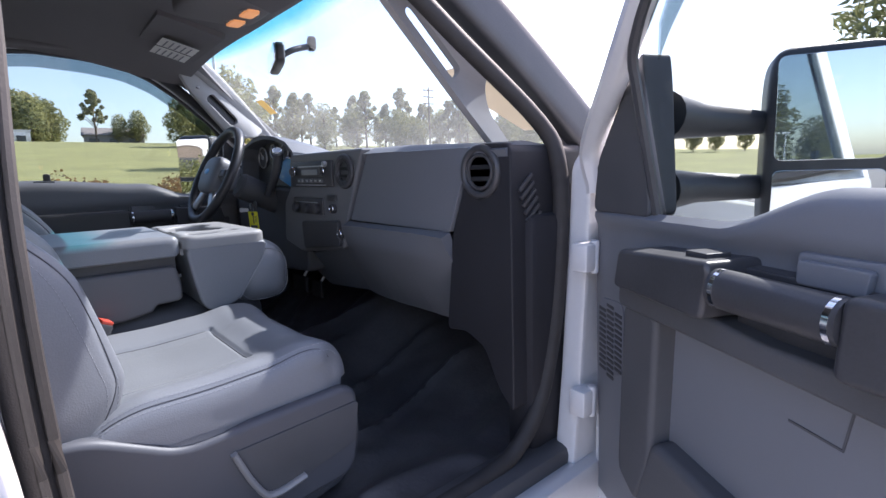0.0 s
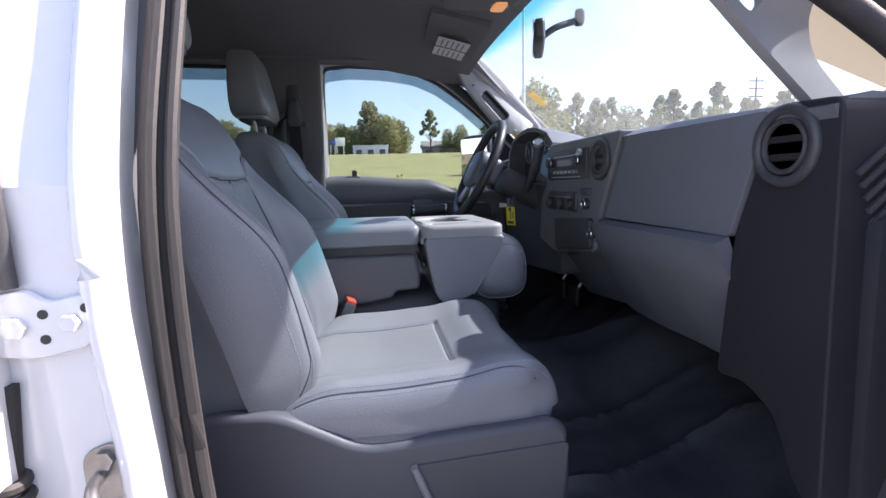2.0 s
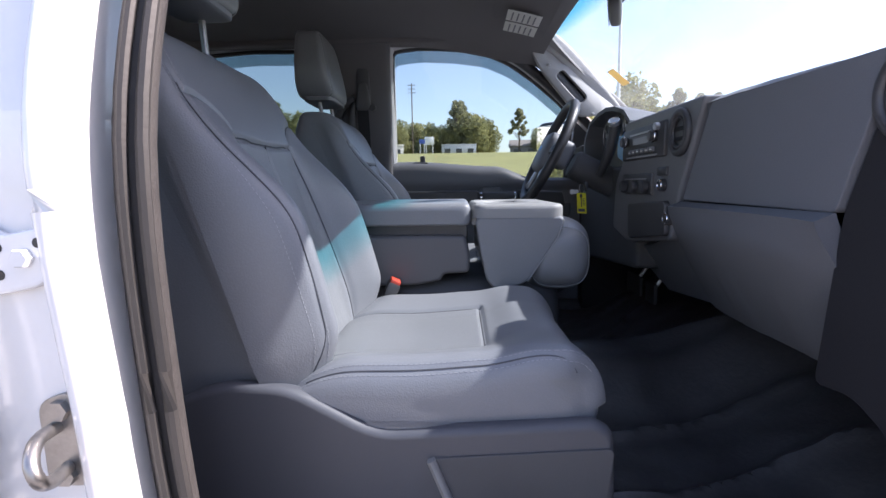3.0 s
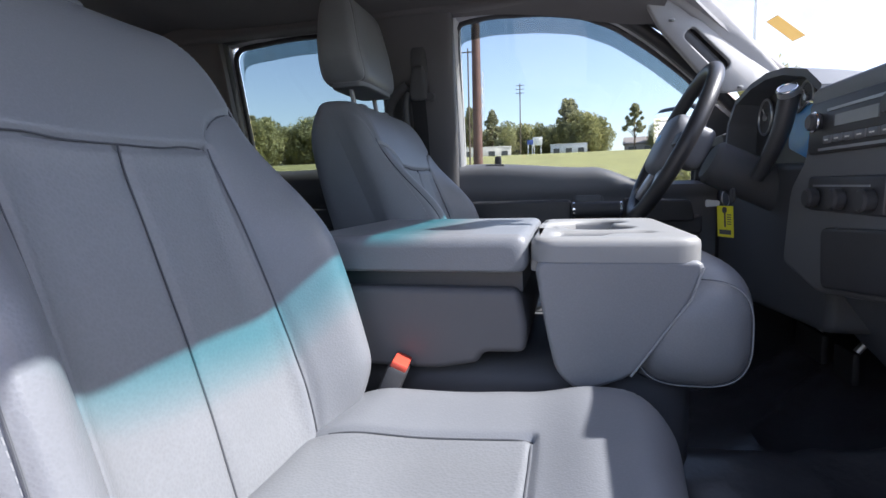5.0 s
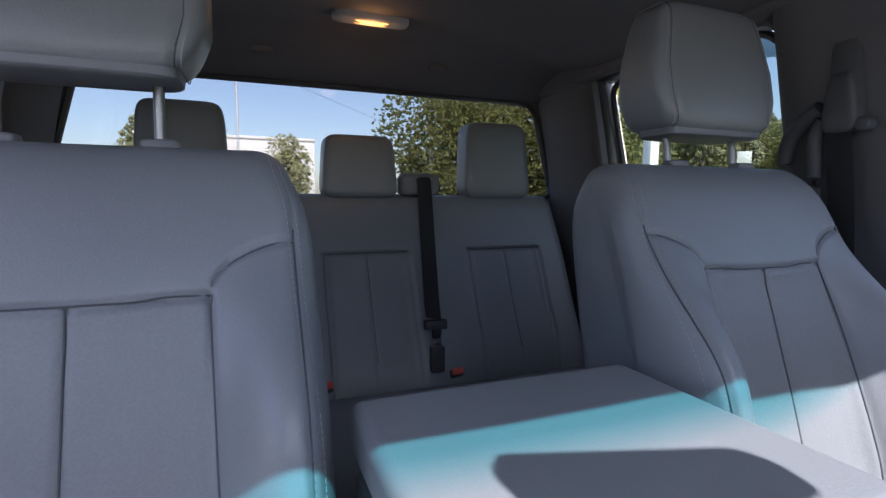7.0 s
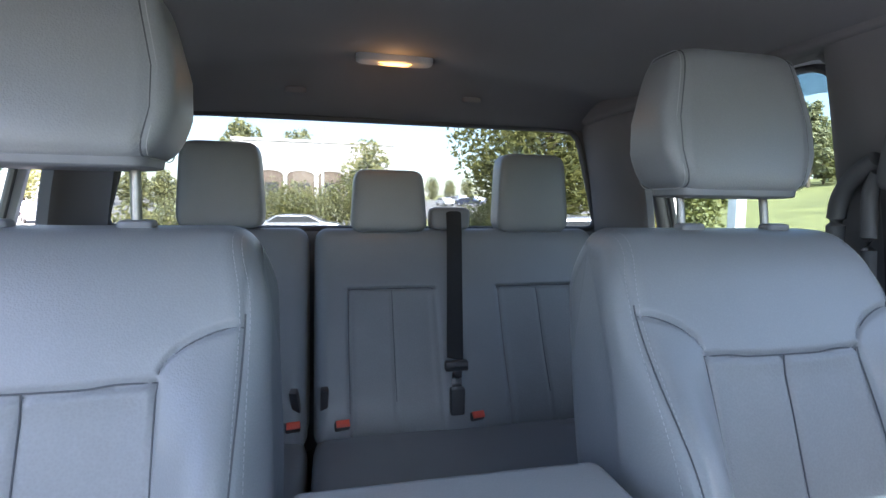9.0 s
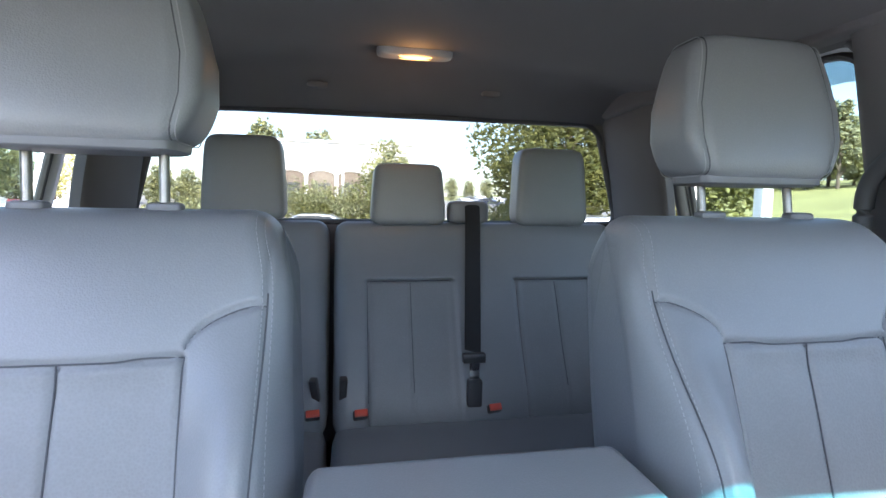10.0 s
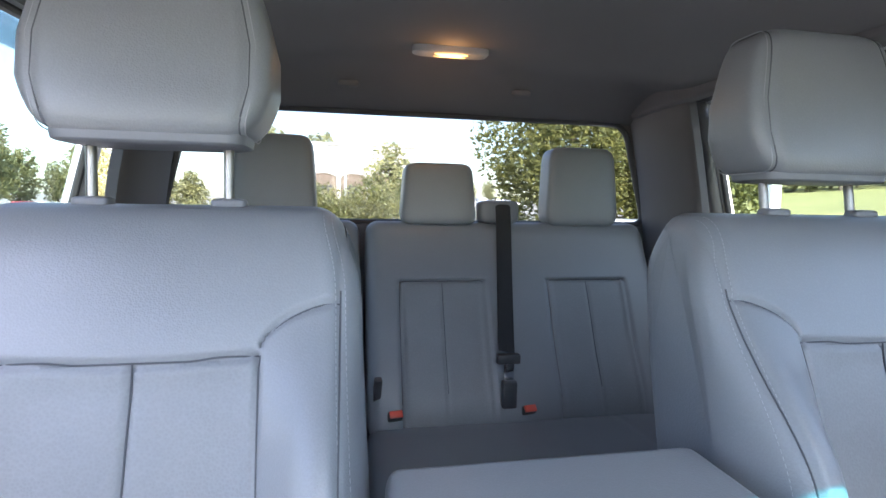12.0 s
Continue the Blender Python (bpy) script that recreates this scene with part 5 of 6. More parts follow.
for lx in (-0.055, 0.055):
    part("map_lamp", superbox((lx + 0.02, 0.602, 1.908), (0.036, 0.020, 0.006), 0.4, 24, 10), DIMLAMP, oc, "dimly lit amber map lamp")
    part("lamp_bezel", ring((lx + 0.02, 0.602, 1.910), (0, 0, 1), 0.034, 0.004, 32, 6, squash=(0.62, 1)), GREYTRIM, oc)
rv = thing("rear_view_mirror", "black rear-view mirror on a windshield stalk", "mirror", at=pose(-0.024, 0.703, 1.815, 0, 0, -17.5))
part("housing", superbox((0, 0.012, 0), (0.118, 0.016, 0.033), 0.42, 48, 20), BLACK, rv)
part("mirror_pane", prism(rounded([(-0.114, -0.027), (-0.118, 0.0), (-0.108, 0.028), (0.108, 0.028), (0.118, 0.0), (0.114, -0.027)], 0.02), "y", -0.0065, -0.0035, 0.001), MIRROR, rv)
part("stalk", tube(smooth_path([(0, 0.02, 0.005), (0.0, 0.06, 0.030), (-0.03, 0.118, 0.052)], 6), 0.0095, 12), BLACK, rv)
part("mount", superbox((-0.034, 0.128, 0.062), (0.020, 0.014, 0.022), 0.5), BLACK, rv)
dm = thing("dome_lamp", "white ceiling dome lamp glowing amber", "ceiling lamp", at=pose(-0.017, -0.77, 1.997))
part("bezel", superbox((0, 0, -0.004), (0.098, 0.024, 0.014), 0.35, 40, 14), PILLAR, dm, "pale grey lamp bezel")
part("lens", superbox((0, 0.006, -0.014), (0.045, 0.012, 0.007), 0.4, 24, 10), LAMP, dm, "glowing amber lens")
for kx in (-0.035, 0.035):
    part("button", superbox((kx, 0.008, -0.017), (0.010, 0.007, 0.004), 0.6, 14, 8), GREYTRIM, dm)
lp = new("dome_light", bpy.data.lights.new("dome_light", "POINT"))
lp.data.energy, lp.data.color, lp.data.shadow_soft_size = 0.035, (1.0, 0.55, 0.2), 0.03
lp.location = (-0.017, -0.755, 1.96)
for hx in (-0.28, 0.24):
    part("coat_hook", superbox((hx, -0.98, 1.945), (0.03, 0.012, 0.010), 0.6), HEADLINE, truck)

# wide pillar trim with an assist handle slot
for s in (-1, 1):
    ah = thing("grab_handle", "light grey pillar grab handle with long slot", "grab handle", "pillar grab handles")
    ax = Vector((0.08 * s, 0.69, -0.72)).normalized()
    cr = ax.cross(Vector((s, 0.0, 0.0)).normalized())
    cr = (cr * (1 if cr.z > 0 else -1) + Vector((-0.08 * s, 0, 0))).normalized()
    cr = (cr - ax * cr.dot(ax)).normalized()
    nrm = ax.cross(cr) * -s
    cc = Vector((s * 0.688, 0.742, 1.722))
    low = [(0.19, 0.10), (0.18, 0.045), (0.11, -0.042)] if s < 0 else [(0.125, 0.075), (0.15, 0.04), (0.20, 0.012), (0.38, 0.004), (0.38, -0.04), (0.12, -0.05)]
    outline = rounded([(-0.155, -0.045), (-0.15, 0.06), (-0.05, 0.082), (0.07, 0.076)] + low, 0.03, 5) if s > 0 else rounded([(-0.13, -0.030), (-0.25, 0.0), (-0.25, 0.055), (-0.05, 0.080), (0.07, 0.090)] + low, 0.03, 5)
    hb = 0.016 if s < 0 else 0.0
    hl = 0.074 if s < 0 else 0.087
    hole = rounded([(-hl, -0.020 + hb), (-hl, 0.016 + hb), (hl, 0.018 + hb), (hl, -0.020 + hb)], 0.017, 6)
    bm = bmesh.new()
    for lp in (outline, hole):
        vs = [bm.verts.new((p[0], p[1], 0)) for p in lp]
        for p, q in zip(vs, vs[1:] + vs[:1]):
            bm.edges.new((p, q))
    bmesh.ops.triangle_fill(bm, use_beauty=True, edges=bm.edges[:])
    r = bmesh.ops.extrude_face_region(bm, geom=bm.faces[:])
    for v in r["geom"]:
        if isinstance(v, bmesh.types.BMVert):
            v.co.z = -0.022
    bmesh.ops.recalc_face_normals(bm, faces=bm.faces[:])
    rim = [e for e in bm.edges if abs(e.verts[0].co.z) < 1e-6 and abs(e.verts[1].co.z) < 1e-6 and len(e.link_faces) == 2 and e.calc_face_angle(0) > 0.8]
    bmesh.ops.bevel(bm, geom=rim, offset=0.007, segments=3, profile=0.6, affect="EDGES")
    for v in bm.verts:
        a_, b_, c_ = v.co
        v.co = cc + ax * a_ + cr * b_ + nrm * (c_ - 0.5 * b_ * b_ / 0.09)
    part("grip", bm, PILLAR, ah, "light grey moulded pillar cover")
    for e_ in (-0.125, 0.135):
        part("screw_cover", superbox(cc + ax * e_ + cr * 0.005 + nrm * 0.001, (0.007, 0.007, 0.004), 0.7, 18, 10), PILLAR, ah)
    if s < 0:
        part("recess", tube([cc + Vector((s * 0.035, 0, 0.01)) - ax * 0.09, cc + Vector((s * 0.035, 0, 0.01)) + ax * 0.09], 0.022, 12), DARKTRIM, ah)

# ---- belts, buckles, striker ----
def belt(pts, parent, w=0.0235):
    return part("webbing", tube(smooth_path(pts, 6), w, 12, flat=0.0012, up=(0, 1, 0.2)), WEBBING, parent, "black belt webbing")


rb = thing("rear_centre_belt", "black centre seat belt hanging over the rear backrest", "seat belt")
part("retractor_cover", superbox((-0.215, -0.985, 1.582), (0.063, 0.035, 0.035), 0.4), GREYTRIM, rb, "grey retractor cover")
belt([(-0.222, -0.952, 1.605), (-0.221, -0.935, 1.55), (-0.212, -0.885, 1.42), (-0.195, -0.80, 1.25), (-0.185, -0.755, 1.205)], rb)
part("latch_body", box((-0.217, -0.752, 1.178), (-0.153, -0.728, 1.205), 0.005), BLACK, rb)
part("tongue", box((-0.2, -0.738, 1.13), (-0.172, -0.733, 1.182), 0.002), CHROME, rb, "steel tongue")
part("buckle", box((-0.206, -0.742, 1.06), (-0.166, -0.715, 1.135), 0.006), BLACK, rb, "black buckle")


def buckle(x, y, z, tilt, label="red-tipped black belt buckle"):
    b = thing("belt_buckle", label, "belt buckle", "seat belt buckles", at=pose(x, y, z, tilt, 0, 8))
    part("stalk", box((-0.013, -0.008, -0.09), (0.013, 0.008, -0.02), 0.004), BLACK, b)
    part("housing", box((-0.019, -0.011, -0.055), (0.019, 0.011, -0.002), 0.005), BLACK, b)
    part("button", box((-0.017, -0.009, -0.004), (0.017, 0.009, 0.004), 0.002), RED, b, "red release button")
    return b


buckle(0.118, -0.712, 1.066, -50)
buckle(-0.243, -0.715, 1.060, -50)
buckle(0.24, -0.715, 1.07, -50)
bk = buckle(0.212, 0.158, 1.138, -25)
bk.scale = (1.3, 1.3, 1.2)
buckle(-0.205, 0.165, 1.11, -25)
for x in (0.165, 0.235):
    part("split_bracket", box((-0.010, -0.01, -0.045), (0.010, 0.01, 0.045), 0.004, m=pose(x, -0.745, 1.115, -25, 0, 6 if x < 0.2 else -14)), BLACK, truck)

db = thing("driver_belt", "black shoulder belt with guide loop on the centre pillar", "seat belt")
part("adjuster", box((-0.765, -0.105, 1.69), (-0.728, -0.050, 1.87), 0.010), DARKTRIM, db, "height adjuster")
part("guide", superbox((-0.735, -0.078, 1.715), (0.020, 0.034, 0.055), 0.5, shape=lambda p: Vector((p.x, p.y * lerp(1.0, 0.6, (p.z + 1) / 2), p.z))), DARKTRIM, db, "charcoal belt guide cover")
part("guide_pin", cyl((-0.748, -0.040, 1.672), (-0.722, -0.040, 1.672), 0.013, 18, 0.003), DARKTRIM, db)
part("belt_loop", tube(smooth_path([(-0.752, -0.186, 1.48), (-0.750, -0.190, 1.60), (-0.745, -0.180, 1.655), (-0.738, -0.150, 1.690), (-0.733, -0.115, 1.712)], 6), 0.015, 14), DARKTRIM, db, "dark guide loop")
part("belt_sleeve", tube(smooth_path([(-0.750, -0.125, 1.48), (-0.745, -0.128, 1.60), (-0.738, -0.125, 1.66), (-0.733, -0.11, 1.69)], 6), 0.012, 14), DARKTRIM, db)
part("webbing", tube(smooth_path([(-0.722, -0.080, 1.685), (-0.758, -0.080, 1.50), (-0.80, -0.09, 1.20), (-0.81, -0.10, 0.9)], 6), 0.0235, 12, flat=0.0012, up=(1, 0, 0)), WEBBING, db)
pb = thing("passenger_belt", "black shoulder belt on the centre pillar", "seat belt")
part("webbing", tube(smooth_path([(0.735, -0.16, 1.71), (0.77, -0.15, 1.50), (0.80, -0.13, 1.20), (0.81, -0.13, 0.9)], 6), 0.0235, 12, flat=0.0012, up=(1, 0, 0)), WEBBING, pb)

st = thing("door_striker", "dark steel door latch striker on the white jamb", "latch")
part("plate", prism(rounded([(-0.048, 1.105), (-0.050, 1.180), (-0.022, 1.190), (-0.008, 1.172), (-0.010, 1.105)], 0.012), "x", 0.954, 0.960, 0.001), STEEL, st)
part("loop", tube(smooth_path([(0.957, -0.036, 1.158), (0.985, -0.030, 1.160), (1.004, -0.020, 1.152), (1.006, -0.014, 1.138), (0.99, -0.018, 1.128), (0.957, -0.030, 1.122)], 6), 0.0056, 12), STEEL, st)
for z in (1.116, 1.174):
    part("bolt", cyl((0.958, -0.030, z), (0.966, -0.030, z), 0.009, 6), STEEL, st)
hp = thing("hinge_bracket", "white painted hinge bracket with bolts", "hinge")
part("plate", prism(rounded([(-0.108, 1.276), (-0.106, 1.330), (-0.075, 1.334), (-0.06, 1.322), (-0.018, 1.330), (-0.012, 1.300), (-0.030, 1.280), (-0.07, 1.272)], 0.010), "x", 0.954, 0.966, 0.004, 2), WHITE, hp)
part("knuckle", cyl((0.972, -0.112, 1.27), (0.972, -0.112, 1.334), 0.011, 14, 0.003), WHITE, hp)
for y, z, r_ in ((-0.084, 1.302, 0.010), (-0.040, 1.304, 0.008)):
    part("bolt", cyl((0.965, y, z), (0.973, y, z), r_, 6, 0.001), WHITE, hp)
for y, z in ((-0.062, 1.290), (-0.028, 1.316), (-0.062, 1.312)):
    part("hole", cyl((0.9655, y, z), (0.9668, y, z), 0.0042, 12), RUBBER, hp, "dark round hole")
bt = thing("wiring_boot", "black ribbed rubber wiring boot", "cable")
for k in range(8):
    part("rib", ring((0.966, -0.108 - 0.002 * k, 1.165 - 0.014 * k), (0.2, 0.3, 1), 0.013 + 0.003 * (k % 2), 0.006, 20, 8), RUBBER, bt)
for z in (0.95, 1.27):
    hg = thing("hinge", "white painted front door hinge with pin", "hinge", "front door hinges")
    part("leaf", box((0.945, 0.90, z - 0.03), (0.985, 0.955, z + 0.03), 0.006), WHITE, hg)
    part("pin", cyl((0.978, 0.938, z - 0.035), (0.978, 0.938, z + 0.035), 0.010, 14, 0.002), WHITE, hg)

# pedals, cable and jack under the dash
for x, w in ((-0.50, 0.07), (-0.34, 0.04)):
    pd = thing("pedal", "black rubber pedal on a steel arm", "pedal", "pedals")
    part("pad", box((x - w, 0.95, 0.95), (x + w, 0.965, 1.02), 0.006, m=None), RUBBER, pd)
    part("arm", tube([(x, 0.96, 0.99), (x, 1.04, 1.10), (x, 1.06, 1.2)], 0.008, 8), STEEL, pd)
# yellow sticker on the windshield
sk = thing("windshield_sticker", "yellow paper sticker on the windshield", "sticker")
part("paper", sheet(lambda u, v: screen(0.095 + 0.029 * u, 0.70 - 0.003 * u - 0.096 * v) + Vector((0, -0.010, -0.006)), 4, 6, 0.001), YELLOWPAPER, sk)

pw = thing("windshield_paper", "pale beige paper sheet in the corner of the windshield", "paper")
part("paper", sheet(lambda u, v: screen(lerp(0.80 + 0.085 * (1 - v), 0.965, u), lerp(0.30, 0.60, v)) + Vector((0, -0.008, -0.005)), 8, 8, 0.001), PALEPAPER, pw)

# details on the front seats: side pocket, lever, stitching
for seat, side in ((SEAT_P, 1), (SEAT_D, -1)):
    part("side_pocket", prism(rounded([(0.26, 0.985), (0.30, 0.895), (0.335, 0.875), (0.505, 0.915), (0.515, 1.0)], 0.012), "x", min(side * 0.246, side * 0.252), max(side * 0.246, side * 0.252), 0.002), DARKTRIM, seat, "dark recess in the side shield")
    part("recline_lever", tube(smooth_path([(side * 0.254, 0.265, 0.985), (side * 0.256, 0.295, 0.915), (side * 0.257, 0.325, 0.882), (side * 0.256, 0.39, 0.892)], 5), 0.009, 10, flat=0.006), GREYTRAY, seat, "light grey recliner lever")

# ---- ground and distance ----
GRASS = material("grass", (0.205, 0.205, 0.075), 0.95, vary=0.28, scale=0.25, fine=4, bump=0.7, dist=0.08)
ASPHALT = material("lot_asphalt", (0.215, 0.208, 0.20), 0.85, vary=0.18, scale=0.6, fine=80, bump=0.4, dist=0.01)
# LEAF and PINE are paled: the haze of distance is in their colour
LEAF = leaf_material("hazed_leaf_green", (0.27, 0.30, 0.17))
LEAF2 = leaf_material("leaf_olive", (0.18, 0.205, 0.085))
PINE = leaf_material("hazed_pine_green", (0.26, 0.29, 0.20))
BARK = material("bark", (0.11, 0.085, 0.065), 0.9, vary=0.3, scale=6, fine=40, bump=0.6, dist=0.02)
POLEWOOD = material("brown_pole", (0.12, 0.065, 0.055), 0.8, vary=0.25, scale=3, fine=30, bump=0.3)
CONCRETE = material("pale_stucco", (0.62, 0.60, 0.57), 0.85, vary=0.06, scale=1, fine=20, bump=0.2)
# tan with the shade of a recess put into the colour
STUCCO = material("shaded_tan_stucco", (0.17, 0.13, 0.10), 0.85, vary=0.08, scale=1, fine=20, bump=0.2)
GALV = material("galvanised", (0.55, 0.56, 0.57), 0.45, 0.3, vary=0.08, scale=3)
WINDOWDARK = material("dark_window", (0.05, 0.055, 0.06), 0.15, vary=0.2)
SIGNBLUE = material("sign_blue", (0.05, 0.10, 0.35), 0.5, vary=0.1)
ROOFGREY = material("roof_grey", (0.22, 0.20, 0.19), 0.85, vary=0.15, scale=1)
DRYBRUSH = leaf_material("dry_brush", (0.24, 0.165, 0.10))


def ground_z(x, y):
    rise = 10.0 * sstep(8, 150, -x)
    rear = (-0.5 * sstep(6, 25, -y) + 3.0 * sstep(40, 125, -y)) * (1 - sstep(5, 60, -x))
    ahead = 3.5 * sstep(30, 140, y) * (1 - sstep(20, 120, -x))
    return rise + rear + ahead


steps = [0, 2, 4, 6, 8, 11, 15, 20, 26, 33, 42, 54, 68, 85, 105, 130, 150, 170, 200, 260, 340, 450, 650, 1000, 1800, 3000]
coords = sorted(set([s * v for s in (-1, 1) for v in steps]))
bm = bmesh.new()
gv = {(x, y): bm.verts.new((x, y, ground_z(x, y))) for x in coords for y in coords}
for xa, xb in zip(coords[:-1], coords[1:]):
    for ya, yb in zip(coords[:-1], coords[1:]):
        f = bm.faces.new((gv[xa, ya], gv[xb, ya], gv[xb, yb], gv[xa, yb]))
        f.material_index = 0 if (xb <= -6 and not (ya < -54 and xb > -42)) or ya >= 26 or xa >= 68 else 1
tagged(mesh_object("ground", bm, [GRASS, ASPHALT]), "grass field rising from an asphalt lot", "ground", kind="structure")


def at(az, dist, eye=(0.5, 0.4)):
    a = radians(az)
    x, y = eye[0] + dist * math.sin(a), eye[1] + dist * math.cos(a)
    return x, y, ground_z(x, y)


def crown_mesh(rng, clumps, n, size, bm=None):
    """Many small bent leaves in uneven clumps. clumps: (centre, radius)."""
    bm = bm or bmesh.new()
    wts = [r ** 2 for _, r in clumps]
    for _ in range(n):
        c, r = rng.choices(clumps, wts)[0]
        v = Vector((rng.gauss(0, 1), rng.gauss(0, 1), rng.gauss(0, 1))).normalized()
        p = Vector(c) + v * r * (0.55 + 0.5 * rng.random()) * Vector((1, 1, 0.8)).length / 1.6
        s = size * (0.6 + 0.8 * rng.random())
        a = Vector((rng.gauss(0, 1), rng.gauss(0, 1), rng.gauss(0, 0.7))).normalized()
        b = a.orthogonal().normalized()
        q = [p - a * s, p + b * s * 0.55, p + a * s, p - b * s * 0.55]
        mid = a.cross(b) * s * 0.25
        vs = [bm.verts.new(q[0]), bm.verts.new(q[1] + mid), bm.verts.new(q[2]), bm.verts.new(q[3] + mid)]
        bm.faces.new((vs[0], vs[1], vs[2]))
        bm.faces.new((vs[0], vs[2], vs[3]))
    return bm


def tree(name, seed, h, w, kind, n, size, mat, low=0.2):
    """A tree at the origin: tapered trunk, limbs, crown of leaves. kind: broad or pine."""
    rng = random.Random(seed)
    t = thing(name, "tall pine with a ragged crown" if kind == "pine" else "leafy tree with an uneven crown", "tree", "trees in the distance")
    pts = [Vector((rng.uniform(-1, 1) * 0.03 * h * k / 6, rng.uniform(-1, 1) * 0.03 * h * k / 6, h * 0.92 * k / 6)) for k in range(7)]
    bm = tube(pts, [h * 0.022 * (1 - 0.13 * k) for k in range(7)], 8)
    clumps = []
    m = 16 if kind == "broad" else 24
    for k in range(m):
        f = low + (1 - low) * (k + 0.5) / m
        rad = w * (math.sin(math.pi * min(max((f - low) / (1 - low), 0.02), 0.98)) ** 0.6 if kind == "broad" else (0.35 + 0.75 * rng.random()) * (1 - ((f - low) / (1 - low)) ** 1.6) + 0.15)
        an = k * 2.4 + rng.random()
        c = Vector((math.cos(an) * rad * (0.62 if kind == "broad" else 0.9), math.sin(an) * rad * (0.62 if kind == "broad" else 0.9), h * f * (0.94 if kind == "broad" else 0.97)))
        r = (0.42 if kind == "broad" else 0.27) * w * rng.uniform(0.6, 1.3)
        clumps.append((c, r))
        if k % 2 == 0:
            base = Vector((0, 0, max(c.z - 0.18 * h, 0.12 * h)))
            tube([base, base.lerp(c, 0.6) + Vector((0, 0, 0.03 * h)), c], [h * 0.009, h * 0.006, h * 0.003], 6, bm=bm)
    if kind == "broad":
        clumps.append((Vector((0, 0, h * (low + 1) / 2)), w * 0.6))
    part("trunk", bm, BARK, t, "brown bark trunk")
    part("crown", crown_mesh(rng, clumps, n, size, None), mat, t, smooth=0)
    return t


def stand(src, az, dist, scale=1.0, turn=0.0, eye=(0.5, 0.4), sink=0.0):
    x, y, z = at(az, dist, eye)
    o = copy_thing(src, pose(x, y, z - sink, 0, 0, turn))
    o.scale = (scale, scale, scale)
    return o


rng = random.Random(7)
near = tree("leafy_tree", 3, 6.0, 3.4, "broad", 17000, 0.10, LEAF2, low=0.26)
x, y, z = at(-155.6, 18, (0.13, 0.51))
near.matrix_world = pose(x, y, z)
tagged(near, "dense olive-green tree with a rounded ragged crown", "tree")
tagged(stand(near, -143.5, 19, 0.95, 130, (0.13, 0.51)), "dense olive-green tree beside another one", "tree")
broad = [tree("leafy_tree", 20 + k, 10, 3.6, "broad", 2600, 0.30, LEAF, low=0.15) for k in range(3)]
pines = [tree("pine_tree", 40 + k, 13, 2.6, "pine", 2200, 0.32, PINE, low=0.22 if k else 0.45) for k in range(3)]
for k, src in enumerate(broad):
    src.matrix_world = pose(*at((-87.5, -90.7, 156)[k], (175, 170, 90)[k]))
for k, src in enumerate(pines):
    src.matrix_world = pose(*at((-83.2, -98, -53.4)[k], (150, 185, 110)[k]))
# tree line beyond the field
for k in range(105):
    az = -132 + 45.5 * (k + 0.5) / 105 + rng.uniform(-0.5, 0.5)
    src = rng.choice(broad * 4 + pines[1:])
    stand(src, az, rng.uniform(165, 200), rng.uniform(1.0, 1.5), rng.uniform(0, 360))
# wood ahead of the truck
for k in range(44):
    az = -77 + 39 * (k + 0.5) / 44 + rng.uniform(-0.5, 0.5)
    src = rng.choice(pines + broad)
    stand(src, az, rng.uniform(95, 125), rng.uniform(0.6, 0.95) * (1.0 if src in pines else 0.95), rng.uniform(0, 360))
stand(broad[0], -71.2, 55, 0.95, 40)
for az, d, sc in ((-81.3, 150, 0.7), (-79.8, 150, 0.8), (-22.5, 110, 0.5), (-20.5, 110, 0.45), (-18, 115, 0.5)):
    stand(broad[1], az, d, sc, az * 7)
tall = stand(broad[2], -4.5, 34, 1.2, 70)
# woods on the rear quarter of the driver side
for k in range(18):
    stand(rng.choice(broad + pines[1:]), -140 + 18 * k / 18 + rng.uniform(-0.4, 0.4), rng.uniform(105, 125), rng.uniform(0.9, 1.2), rng.uniform(0, 360))
# trees behind the lot
for az, d, sc in ((144, 70, 0.62), (148, 70, 0.95), (150.3, 78, 0.7), (153, 80, 0.55), (155.5, 82, 0.55), (158, 80, 0.6), (161.5, 60, 0.5), (164, 58, 0.45), (171.1, 105, 1.45), (177, 112, 1.32), (-175.6, 62, 0.86), (-168.5, 125, 0.55), (-166.5, 130, 0.5), (-164.5, 128, 0.55)):
    stand(broad[int(d) % 3], az, d, sc, az * 3)


def bush(name, x, y, w, h, n, size, mat, seed, label):
    rg = random.Random(seed)
    b = thing(name, label, "bush", "bushes", at=pose(x, y, ground_z(x, y)))
    cl = [(Vector((rg.uniform(-w, w), rg.uniform(-w, w) * 0.5, h * rg.uniform(0.25, 0.75))), h * rg.uniform(0.3, 0.45)) for _ in range(9)]
    bm = bmesh.new()
    for c, r in cl[::2]:
        tube([(0, 0, 0), c * 0.6, c], [0.03, 0.02, 0.01], 5, bm=bm)
    part("stems", bm, BARK, b)
    part("leaves", crown_mesh(rg, cl, n, size), mat, b, smooth=0)
    return b


for k, az in enumerate((174.2, 176.2, 178.4, 180.4, 182.2)):
    x, y, z = at(az, 30, (0.13, 0.51))
    bush("hedge_bush", x, y, 1.1, 3.1 + 0.3 * math.sin(k * 2.1), 2000, 0.10, LEAF2 if k % 2 else LEAF, 60 + k, "yellow-green rounded shrub beside the lot")
for k, az in enumerate((-163.9, -162.2, 163.5, 161.8)):
    x, y, z = at(az, 22, (0.16, 0.62))
    bush("dark_bush", x, y, 0.7, 1.9, 1100, 0.09, LEAF, 80 + k, "low dark green shrub in the lot")
